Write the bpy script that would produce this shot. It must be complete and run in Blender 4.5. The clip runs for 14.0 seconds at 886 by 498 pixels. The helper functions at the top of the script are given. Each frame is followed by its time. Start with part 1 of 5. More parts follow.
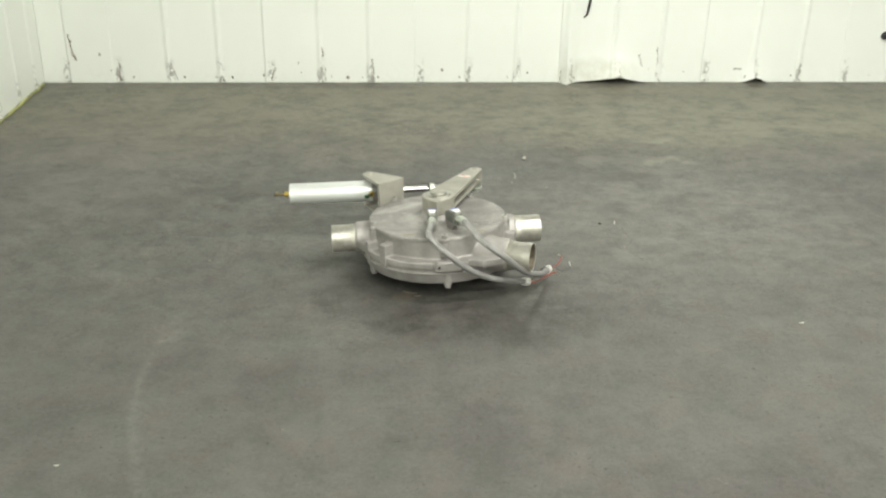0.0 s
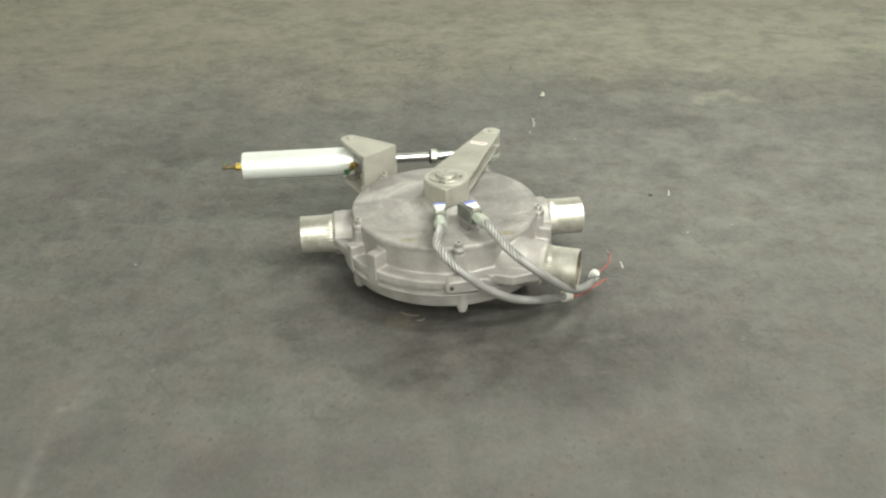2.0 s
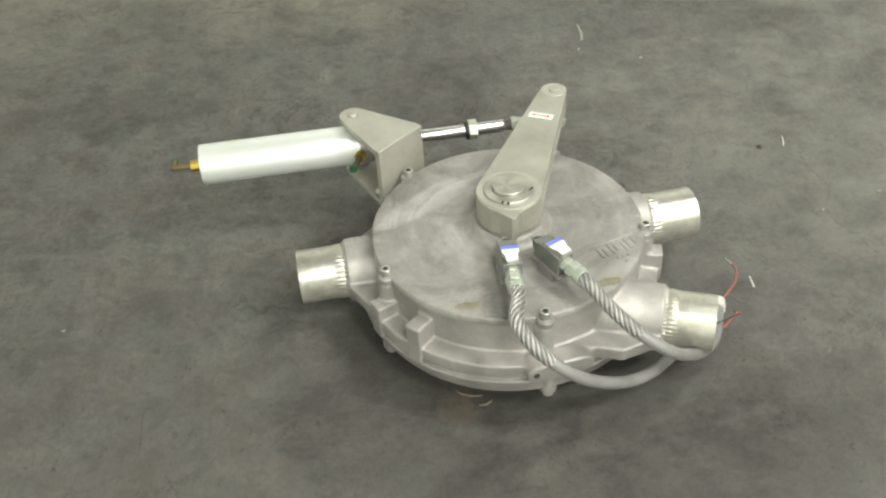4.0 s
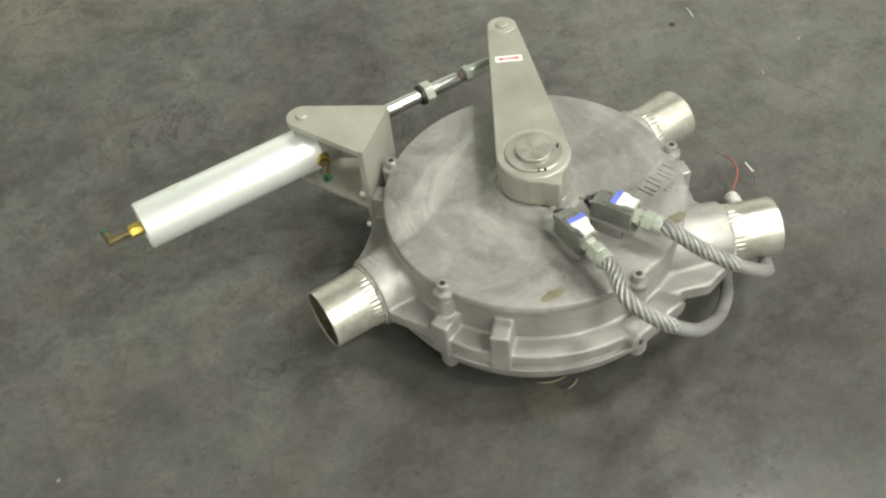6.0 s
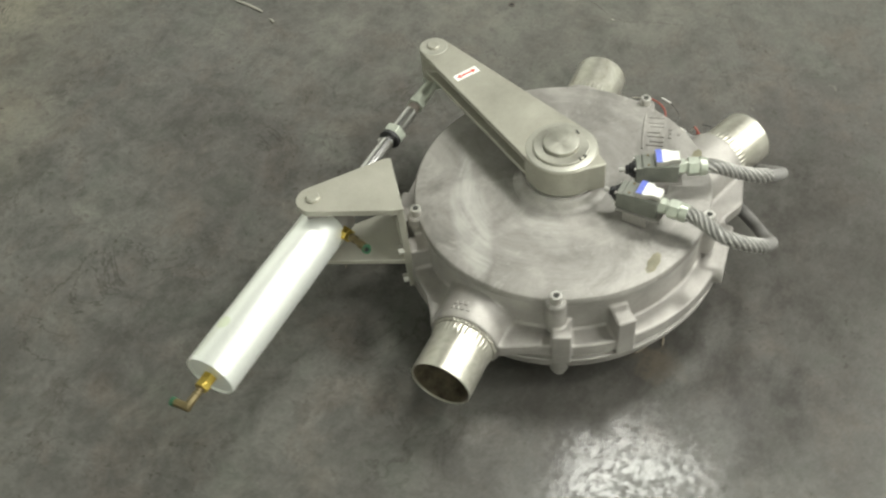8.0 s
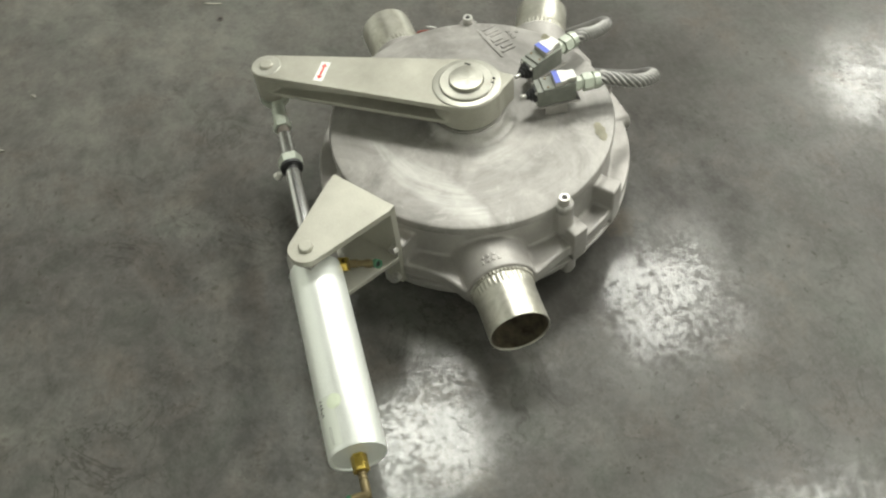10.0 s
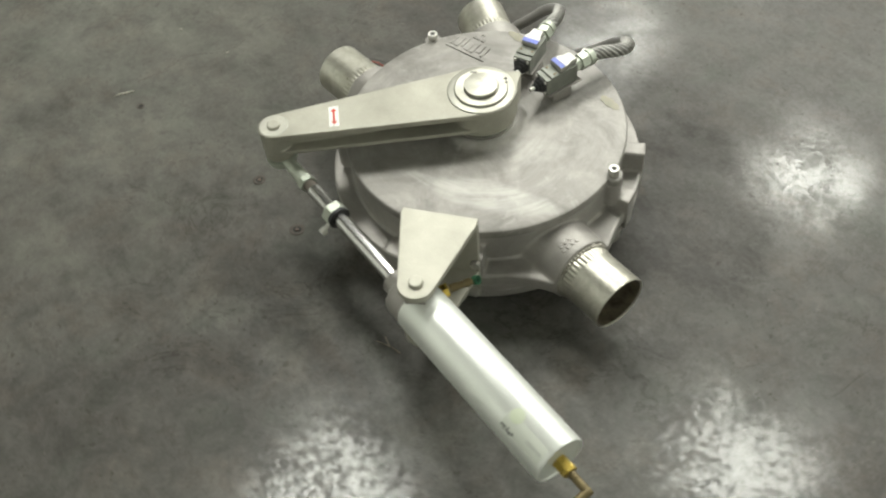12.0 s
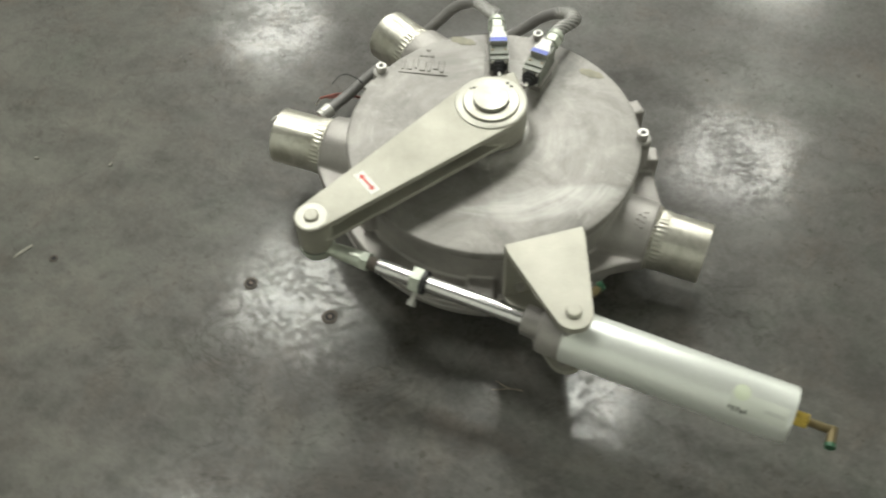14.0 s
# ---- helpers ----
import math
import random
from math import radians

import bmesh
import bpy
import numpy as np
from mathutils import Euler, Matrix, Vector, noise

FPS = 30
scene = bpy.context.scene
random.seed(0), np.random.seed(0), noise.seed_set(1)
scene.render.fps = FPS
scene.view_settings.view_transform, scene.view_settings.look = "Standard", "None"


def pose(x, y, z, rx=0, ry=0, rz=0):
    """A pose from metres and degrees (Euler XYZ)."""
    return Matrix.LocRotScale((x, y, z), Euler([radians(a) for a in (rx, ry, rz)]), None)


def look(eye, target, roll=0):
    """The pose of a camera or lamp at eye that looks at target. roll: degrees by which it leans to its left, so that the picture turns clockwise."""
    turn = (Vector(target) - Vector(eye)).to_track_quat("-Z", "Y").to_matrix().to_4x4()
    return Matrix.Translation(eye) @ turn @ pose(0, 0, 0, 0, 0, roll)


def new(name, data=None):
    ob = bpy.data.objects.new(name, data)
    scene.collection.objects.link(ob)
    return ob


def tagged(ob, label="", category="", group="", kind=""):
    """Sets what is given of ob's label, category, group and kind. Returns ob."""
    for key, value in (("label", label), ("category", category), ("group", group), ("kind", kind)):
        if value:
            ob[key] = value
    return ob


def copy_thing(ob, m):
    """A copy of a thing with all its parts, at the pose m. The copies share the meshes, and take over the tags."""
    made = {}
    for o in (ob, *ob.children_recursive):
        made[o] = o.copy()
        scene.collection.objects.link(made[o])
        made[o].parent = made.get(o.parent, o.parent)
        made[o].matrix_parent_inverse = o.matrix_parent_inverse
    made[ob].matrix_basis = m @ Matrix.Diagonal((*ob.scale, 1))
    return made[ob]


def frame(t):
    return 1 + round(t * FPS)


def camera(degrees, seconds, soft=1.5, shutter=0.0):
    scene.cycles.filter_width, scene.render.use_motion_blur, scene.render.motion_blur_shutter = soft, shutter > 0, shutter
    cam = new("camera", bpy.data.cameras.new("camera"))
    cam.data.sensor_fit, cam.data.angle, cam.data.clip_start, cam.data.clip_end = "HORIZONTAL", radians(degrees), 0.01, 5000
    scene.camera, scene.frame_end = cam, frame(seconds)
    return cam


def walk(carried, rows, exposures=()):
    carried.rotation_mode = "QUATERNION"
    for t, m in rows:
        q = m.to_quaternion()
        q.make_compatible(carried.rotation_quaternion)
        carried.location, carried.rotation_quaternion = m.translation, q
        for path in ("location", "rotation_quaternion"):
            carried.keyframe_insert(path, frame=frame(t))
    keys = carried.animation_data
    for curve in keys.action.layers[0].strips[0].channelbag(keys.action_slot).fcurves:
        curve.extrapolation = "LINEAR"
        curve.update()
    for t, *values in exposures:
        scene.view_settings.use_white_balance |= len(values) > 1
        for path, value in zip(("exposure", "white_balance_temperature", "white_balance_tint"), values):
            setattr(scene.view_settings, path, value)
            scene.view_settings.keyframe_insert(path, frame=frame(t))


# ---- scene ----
cam = camera(49.9, 14.0, soft=2.2, shutter=0.5)
PATH = [
    (0, (0.1706, 0.0866, 1.5670), (0.3282, 1.8969, 0.7317), 1.23),
    (0.5, (0.1826, 0.2786, 1.5439), (0.3577, 2.0569, 0.6456), 1.48),
    (1, (0.1976, 0.5338, 1.5119), (0.3663, 2.2902, 0.5701), 1.38),
    (1.5, (0.1602, 0.8044, 1.4998), (0.3534, 2.5255, 0.4996), 1.48),
    (2, (0.1523, 1.0937, 1.4719), (0.3600, 2.7770, 0.4120), 1.73),
    (2.5, (0.1629, 1.3977, 1.4635), (0.3587, 3.0361, 0.3333), 1.88),
    (3, (0.1519, 1.6636, 1.4374), (0.3352, 3.2418, 0.2227), 1.64),
    (5.5, (-0.1676, 2.4208, 1.3717), (0.3982, 3.5657, -0.1676), -1.71),
    (6, (-0.2944, 2.4971, 1.3663), (0.4081, 3.5709, -0.1679), -1.13),
    (6.5, (-0.4246, 2.5706, 1.3735), (0.3640, 3.6151, -0.1388), -2.94),
    (7, (-0.5372, 2.7428, 1.3813), (0.4320, 3.6370, -0.1225), -1.83),
    (7.5, (-0.6149, 2.8846, 1.3741), (0.5178, 3.5378, -0.1393), 0.53),
    (8, (-0.6845, 3.0050, 1.3671), (0.4861, 3.5805, -0.1490), -0.56),
    (8.5, (-0.7481, 3.1613, 1.3824), (0.4724, 3.5610, -0.1508), -1.04),
    (9, (-0.7955, 3.3720, 1.3748), (0.4762, 3.4890, -0.1645), -1.99),
    (11.5, (-0.6454, 4.0488, 1.3168), (0.4852, 3.3524, -0.1787), -1.18),
    (12, (-0.5678, 4.1600, 1.3315), (0.5083, 3.3773, -0.1617), -2.85),
    (12.5, (-0.4000, 4.2721, 1.3281), (0.5458, 3.3572, -0.1781), -4.02),
    (13, (-0.2668, 4.3518, 1.3315), (0.5093, 3.3196, -0.1956), -2.42),
    (13.5, (-0.1610, 4.4153, 1.3356), (0.4743, 3.2878, -0.1893), -1.76),
    (14, (0.0212, 4.4482, 1.3352), (0.5554, 3.2834, -0.2003), -2.82),
]

EXPOSURES = [(0.0, 0.35), (1.0, 0.46), (2.0, 0.53), (3.0, 0.5), (5.5, 0.33), (6.5, 0.32), (9.0, 0.28), (11.5, 0.08), (14.0, -0.11)]
walk(cam, [(t, look(eye, target, roll)) for t, eye, target, roll in PATH], EXPOSURES)

# ---- light: rows of ceiling fixtures over a closed hall ----
world = bpy.data.worlds.new("hall_air")
world.use_nodes = True
world.node_tree.nodes["Background"].inputs[0].default_value = (0.8, 0.9, 0.82, 1)
world.node_tree.nodes["Background"].inputs[1].default_value = 0.02
scene.world = world

LAMP_Z = 4.0
LAMP_WATTS = 70.0
LAMP_COLOUR = (0.98, 0.99, 0.90)
LAMPS = [(0.08, -1.25), (2.03, -1.32), (4.3, -1.45), (0.70, 1.10), (2.68, 1.17), (2.15, 3.15), (0.2, -3.9), (2.2, -3.9), (4.4, -3.9)]
for lx, ly in LAMPS:
    data = bpy.data.lights.new("lamp_light", "AREA")
    data.shape, data.size, data.size_y = "RECTANGLE", 0.80, 0.80
    data.energy, data.color = LAMP_WATTS, LAMP_COLOUR
    lamp = new("lamp_light", data)
    lamp.matrix_world = pose(lx, ly, LAMP_Z - 0.012)


# ---- materials ----
def material(name, colour, rough=0.5, metal=0.0):
    m = bpy.data.materials.new(name)
    m.use_nodes = True
    b = m.node_tree.nodes["Principled BSDF"]
    b.inputs["Base Color"].default_value = (*colour, 1)
    b.inputs["Roughness"].default_value = rough
    b.inputs["Metallic"].default_value = metal
    return m, m.node_tree, b


def node(tree, kind, **values):
    n = tree.nodes.new(kind)
    for key, value in values.items():
        if key in n.inputs:
            n.inputs[key].default_value = value
    return n


def noise_of(tree, scale, detail=4.0, rough=0.55, coords=None, distortion=0.0):
    n = node(tree, "ShaderNodeTexNoise", Scale=scale, Detail=detail, Roughness=rough, Distortion=distortion)
    if coords is not None:
        tree.links.new(coords, n.inputs["Vector"])
    return n.outputs["Fac"]


def ramp(tree, fac, stops):
    n = tree.nodes.new("ShaderNodeValToRGB")
    r = n.color_ramp
    while len(r.elements) < len(stops):
        r.elements.new(0.5)
    for e, (at, c) in zip(r.elements, stops):
        e.position = at
        e.color = (*c, 1) if isinstance(c, tuple) else (c, c, c, 1)
    tree.links.new(fac, n.inputs["Fac"])
    return n.outputs["Color"]


def mix(tree, fac, a, b, blend="MIX"):
    n = tree.nodes.new("ShaderNodeMix")
    n.data_type, n.blend_type = "RGBA", blend
    for value, slot in ((fac, 0), (a, 6), (b, 7)):
        if isinstance(value, bpy.types.NodeSocket):
            tree.links.new(value, n.inputs[slot])
        elif slot == 0:
            n.inputs[0].default_value = value
        else:
            n.inputs[slot].default_value = (*value, 1) if isinstance(value, tuple) else (value, value, value, 1)
    return n.outputs[2]


def maths(tree, op, a, b=0.0, c=0.0):
    n = tree.nodes.new("ShaderNodeMath")
    n.operation = op
    for k, value in enumerate((a, b, c)):
        if isinstance(value, bpy.types.NodeSocket):
            tree.links.new(value, n.inputs[k])
        else:
            n.inputs[k].default_value = value
    return n.outputs[0]


def bumped(tree, shader, height, strength=0.2, distance=0.001, under=None):
    n = node(tree, "ShaderNodeBump", Strength=strength, Distance=distance)
    tree.links.new(height, n.inputs["Height"])
    if under is not None:
        tree.links.new(under, n.inputs["Normal"])
    tree.links.new(n.outputs["Normal"], shader.inputs["Normal"])
    return n.outputs["Normal"]


def where(tree, kind="Object"):
    return tree.nodes.new("ShaderNodeTexCoord").outputs[kind]


def metal_surface(name, dark, light, rough, metal=1.0, scale=9.0, grain=420.0, bump=0.12, rough_swing=0.12):
    """A worked metal: cloudy tone, fine grain, uneven gloss."""
    m, tree, b = material(name, light, rough, metal)
    at = where(tree)
    cloud = noise_of(tree, scale, 5.0, 0.6, at)
    fine = noise_of(tree, grain, 2.0, 0.5, at)
    tone = mix(tree, ramp(tree, cloud, ((0.32, 0.0), (0.68, 1.0))), dark, light)
    tone = mix(tree, 0.35, tone, ramp(tree, fine, ((0.3, 0.62), (0.7, 1.0))), "MULTIPLY")
    tree.links.new(tone, b.inputs["Base Color"])
    gloss = noise_of(tree, scale * 2.3, 4.0, 0.6, at)
    tree.links.new(maths(tree, "MULTIPLY_ADD", gloss, rough_swing * 2, rough - rough_swing), b.inputs["Roughness"])
    bumped(tree, b, fine, bump, 0.0006)
    return m


CAST = metal_surface("cast_aluminium", (0.272, 0.257, 0.243), (0.414, 0.393, 0.373), 0.46, 0.35, 13.0, 520.0, 0.3)
ARM_METAL = metal_surface("blasted_aluminium", (0.31, 0.300, 0.255), (0.43, 0.416, 0.360), 0.48, 0.4, 11.0, 600.0, 0.25)
PLATE = metal_surface("bracket_plate", (0.37, 0.358, 0.308), (0.47, 0.455, 0.395), 0.46, 0.4, 12.0, 500.0, 0.15)


def tube_material():
    """Stainless tube with yellowish smears and uneven polish."""
    m, tree, b = material("stainless_tube", (0.56, 0.545, 0.47), 0.28, 0.68)
    at = where(tree)
    smear = noise_of(tree, 22.0, 6.0, 0.66, at, 0.8)
    tone = mix(tree, ramp(tree, smear, ((0.38, 0.0), (0.62, 1.0))), (0.40, 0.383, 0.325), (0.53, 0.518, 0.465))
    tone = mix(tree, 0.25, tone, ramp(tree, noise_of(tree, 75.0, 5.0, 0.7, at, 0.6), ((0.36, 0.60), (0.54, 1.0))), "MULTIPLY")
    tree.links.new(tone, b.inputs["Base Color"])
    tree.links.new(maths(tree, "MULTIPLY_ADD", noise_of(tree, 30.0, 6.0, 0.7, at, 0.5), 0.24, 0.20), b.inputs["Roughness"])
    bumped(tree, b, noise_of(tree, 120.0, 3.0, 0.6, at), 0.05, 0.0006)
    return m


STEEL = tube_material()
BEAD = metal_surface("weld_bead", (0.32, 0.30, 0.26), (0.48, 0.46, 0.41), 0.46, 0.7, 60.0, 300.0, 0.3)
SCREW = metal_surface("zinc_screw", (0.50, 0.49, 0.46), (0.66, 0.65, 0.62), 0.38, 0.85, 40.0, 500.0, 0.05)
ANODISED = metal_surface("silver_anodised", (0.81, 0.83, 0.80), (0.85, 0.87, 0.84), 0.36, 0.45, 5.0, 700.0, 0.06, 0.05)
CHROME = metal_surface("chrome_rod", (0.58, 0.57, 0.57), (0.68, 0.67, 0.67), 0.24, 1.0, 20.0, 300.0, 0.02, 0.03)
BRASS = metal_surface("brass", (0.46, 0.33, 0.07), (0.66, 0.49, 0.12), 0.30, 1.0, 50.0, 400.0, 0.05)
ZINC = metal_surface("zinc_connector", (0.40, 0.43, 0.37), (0.52, 0.55, 0.48), 0.36, 0.5, 40.0, 400.0, 0.08)
DARK_METAL = metal_surface("switch_housing", (0.165, 0.172, 0.152), (0.245, 0.252, 0.225), 0.44, 0.35, 30.0, 600.0, 0.1)


def plain(name, colour, rough=0.5, metal=0.0, swing=0.18, scale=40.0):
    m, tree, b = material(name, colour, rough, metal)
    at = where(tree)
    tone = ramp(tree, noise_of(tree, scale, 4.0, 0.6, at), ((0.3, tuple(c * (1 - swing) for c in colour)), (0.7, tuple(min(1, c * (1 + swing)) for c in colour))))
    tree.links.new(tone, b.inputs["Base Color"])
    bumped(tree, b, noise_of(tree, scale * 8, 2.0, 0.5, at), 0.08, 0.0005)
    return m


RUBBER = plain("black_rubber", (0.018, 0.018, 0.02), 0.5)
# near-black fill that paints the shade in bores and gaps
HOLE_BLACK = plain("hole_black", (0.012, 0.012, 0.012), 0.8)
BLUE = plain("blue_label", (0.13, 0.17, 0.58), 0.4)
WHITE = plain("white_label", (0.80, 0.79, 0.76), 0.45, swing=0.05)
RED = plain("red_ink", (0.62, 0.07, 0.05), 0.5)
RED_WIRE = plain("red_insulation", (0.30, 0.078, 0.058), 0.5)
FERRULE = plain("pale_ferrule", (0.70, 0.69, 0.65), 0.35, 0.35, 0.15, 60.0)
# recess shade as a colour, for screw sockets and the lug hole
DARK_SOCKET = plain("socket_shadow", (0.05, 0.048, 0.045), 0.6, 0.4)
GREEN = plain("green_plastic", (0.015, 0.085, 0.04), 0.4)
INK = plain("black_ink", (0.03, 0.03, 0.03), 0.6)
OLIVE = plain("brown_casting_stain", (0.20, 0.185, 0.130), 0.32, 0.1, 0.25, 60.0)
GREY_WIRE = plain("grey_insulation", (0.07, 0.068, 0.065), 0.5)
TINNED = plain("tinned_wire_end", (0.52, 0.51, 0.48), 0.4, 0.3)
COPPER = plain("bare_wire", (0.62, 0.58, 0.50), 0.3, 1.0)
CHIP = plain("pale_scrap", (0.42, 0.40, 0.34), 0.6)
DIM_CHIP = plain("dull_scrap", (0.25, 0.24, 0.205), 0.65)
SCUFF = plain("rusty_scuff", (0.24, 0.20, 0.155), 0.7, swing=0.4)
RUST = plain("rusted_steel", (0.066, 0.055, 0.045), 0.7)
RUST_STUB = plain("rust_brown", (0.11, 0.075, 0.055), 0.5)
RUSTY_THREAD = plain("rusty_thread", (0.25, 0.22, 0.20), 0.45, 0.6)
BORE = plain("stained_bore", (0.17, 0.145, 0.105), 0.35, 0.45, 0.55, 45.0)
DULL_BRASS = plain("dull_brass", (0.155, 0.122, 0.060), 0.45, 0.6)
PEEL = plain("brown_scrap", (0.15, 0.125, 0.09), 0.6)


def conduit_material():
    m, tree, b = material("grey_conduit", (0.20, 0.195, 0.190), 0.46, 0.15)
    uv = where(tree, "UV")
    at = where(tree)
    tone = mix(tree, noise_of(tree, 25.0, 4.0, 0.6, at), (0.155, 0.150, 0.147), (0.27, 0.262, 0.255))
    tree.links.new(tone, b.inputs["Base Color"])
    rings = node(tree, "ShaderNodeTexWave", Scale=48.0, Distortion=0.0)
    rings.bands_direction = "Y"
    tree.links.new(uv, rings.inputs["Vector"])
    bumped(tree, b, rings.outputs["Fac"], 0.35, 0.0008)
    return m


CONDUIT = conduit_material()
SLEEVE = plain("grey_sleeve", (0.125, 0.122, 0.118), 0.5)
BRAID = metal_surface("braid_wire", (0.33, 0.325, 0.31), (0.43, 0.42, 0.40), 0.46, 0.6, 60.0, 600.0, 0.05)


def lid_material():
    """Cast lid: faint turning marks round the middle, cloudy stains, pale rubbed streaks."""
    m, tree, b = material("cast_lid", (0.33, 0.32, 0.30), 0.45, 0.28)
    at = where(tree)
    cloud = noise_of(tree, 9.0, 7.0, 0.68, at, 0.5)
    fine = noise_of(tree, 480.0, 2.0, 0.5, at)
    split = tree.nodes.new("ShaderNodeSeparateXYZ")
    tree.links.new(at, split.inputs[0])
    radius = maths(tree, "SQRT", maths(tree, "ADD", maths(tree, "MULTIPLY", split.outputs[0], split.outputs[0]), maths(tree, "MULTIPLY", split.outputs[1], split.outputs[1])))
    turned = maths(tree, "SINE", maths(tree, "MULTIPLY", radius, 2600.0))
    angle = maths(tree, "ARCTAN2", split.outputs[1], split.outputs[0])
    curl = tree.nodes.new("ShaderNodeCombineXYZ")
    tree.links.new(maths(tree, "MULTIPLY", angle, 1.1), curl.inputs[0])
    tree.links.new(maths(tree, "MULTIPLY", radius, 75.0), curl.inputs[1])
    arcs = node(tree, "ShaderNodeTexNoise", Scale=1.0, Detail=5.0, Roughness=0.65)
    tree.links.new(curl.outputs[0], arcs.inputs["Vector"])
    tone = mix(tree, ramp(tree, cloud, ((0.36, 0.0), (0.64, 1.0))), (0.208, 0.197, 0.185), (0.385, 0.367, 0.347))
    tone = mix(tree, 0.34, tone, ramp(tree, arcs.outputs["Fac"], ((0.32, 0.68), (0.66, 1.0))), "MULTIPLY")
    swept = ramp(tree, arcs.outputs["Fac"], ((0.60, 0.0), (0.70, 1.0)))
    tone = mix(tree, maths(tree, "MULTIPLY", swept, 0.12), tone, (0.50, 0.485, 0.455))
    tone = mix(tree, 0.25, tone, ramp(tree, fine, ((0.3, 0.62), (0.7, 1.0))), "MULTIPLY")
    rubbed = ramp(tree, noise_of(tree, 16.0, 6.0, 0.7, at, 1.6), ((0.58, 0.0), (0.70, 1.0)))
    tone = mix(tree, maths(tree, "MULTIPLY", rubbed, 0.35), tone, (0.50, 0.485, 0.455))
    for x, y, wide, deep, turn, amount in (
        (-0.135, 0.105, 0.125, 0.036, 32, 0.50),
        (-0.195, 0.060, 0.060, 0.020, 25, 0.35),
        (-0.110, -0.020, 0.055, 0.035, 60, 0.30),
        (0.045, -0.150, 0.080, 0.035, -15, 0.25),
        (-0.060, 0.150, 0.080, 0.012, 25, 0.40),
    ):
        place = tree.nodes.new("ShaderNodeMapping")
        place.vector_type = "TEXTURE"
        place.inputs["Location"].default_value = (x, y, 0)
        place.inputs["Rotation"].default_value = (0, 0, radians(turn))
        place.inputs["Scale"].default_value = (wide, deep, 1)
        flat = tree.nodes.new("ShaderNodeCombineXYZ")
        wave = maths(tree, "MULTIPLY_ADD", noise_of(tree, 28.0, 4.0, 0.6, at), 0.03, -0.015)
        tree.links.new(maths(tree, "ADD", split.outputs[0], wave), flat.inputs[0])
        tree.links.new(maths(tree, "ADD", split.outputs[1], wave), flat.inputs[1])
        tree.links.new(flat.outputs[0], place.inputs["Vector"])
        ball = tree.nodes.new("ShaderNodeTexGradient")
        ball.gradient_type = "SPHERICAL"
        tree.links.new(place.outputs["Vector"], ball.inputs["Vector"])
        mask = maths(tree, "MULTIPLY", maths(tree, "MINIMUM", maths(tree, "MULTIPLY", ball.outputs["Fac"], 3.0), 1.0), ramp(tree, arcs.outputs["Fac"], ((0.34, 0.3), (0.60, 1.0))))
        tone = mix(tree, maths(tree, "MULTIPLY", mask, amount), tone, (0.52, 0.51, 0.485))
    tree.links.new(tone, b.inputs["Base Color"])
    gloss = noise_of(tree, 9.0, 5.0, 0.65, at, 0.8)
    tree.links.new(maths(tree, "MULTIPLY_ADD", gloss, 0.34, 0.30), b.inputs["Roughness"])
    under = bumped(tree, b, turned, 0.05, 0.0003)
    bumped(tree, b, fine, 0.15, 0.0005, under)
    return m


LID = lid_material()
MACHINED = metal_surface("machined_face", (0.40, 0.39, 0.345), (0.50, 0.49, 0.435), 0.40, 0.5, 25.0, 500.0, 0.08)


def turned_material():
    """Facing-cut shaft end: bright, with a fan of sheen round its middle painted into the base colour."""
    m, tree, b = material("turned_end", (0.6, 0.59, 0.53), 0.28, 0.75)
    at = where(tree)
    split = tree.nodes.new("ShaderNodeSeparateXYZ")
    tree.links.new(at, split.inputs[0])
    # four lighter sectors: anisotropic sheen put into colour as well as gloss
    sheen_wedge = maths(tree, "SINE", maths(tree, "MULTIPLY", maths(tree, "ARCTAN2", split.outputs[1], split.outputs[0]), 4.0))
    scratch = noise_of(tree, 160.0, 4.0, 0.7, at)
    level = maths(tree, "MULTIPLY_ADD", sheen_wedge, 0.13, maths(tree, "MULTIPLY_ADD", scratch, 0.5, 0.25))
    tree.links.new(ramp(tree, level, ((0.2, (0.30, 0.29, 0.25)), (0.8, (0.50, 0.49, 0.44)))), b.inputs["Base Color"])
    tree.links.new(maths(tree, "MULTIPLY_ADD", level, -0.1, 0.44), b.inputs["Roughness"])
    b.inputs["Metallic"].default_value = 0.7
    b.inputs["Anisotropic"].default_value = 0.4
    round_axis = tree.nodes.new("ShaderNodeTangent")
    round_axis.direction_type, round_axis.axis = "RADIAL", "Z"
    tree.links.new(round_axis.outputs["Tangent"], b.inputs["Tangent"])
    return m


TURNED = turned_material()


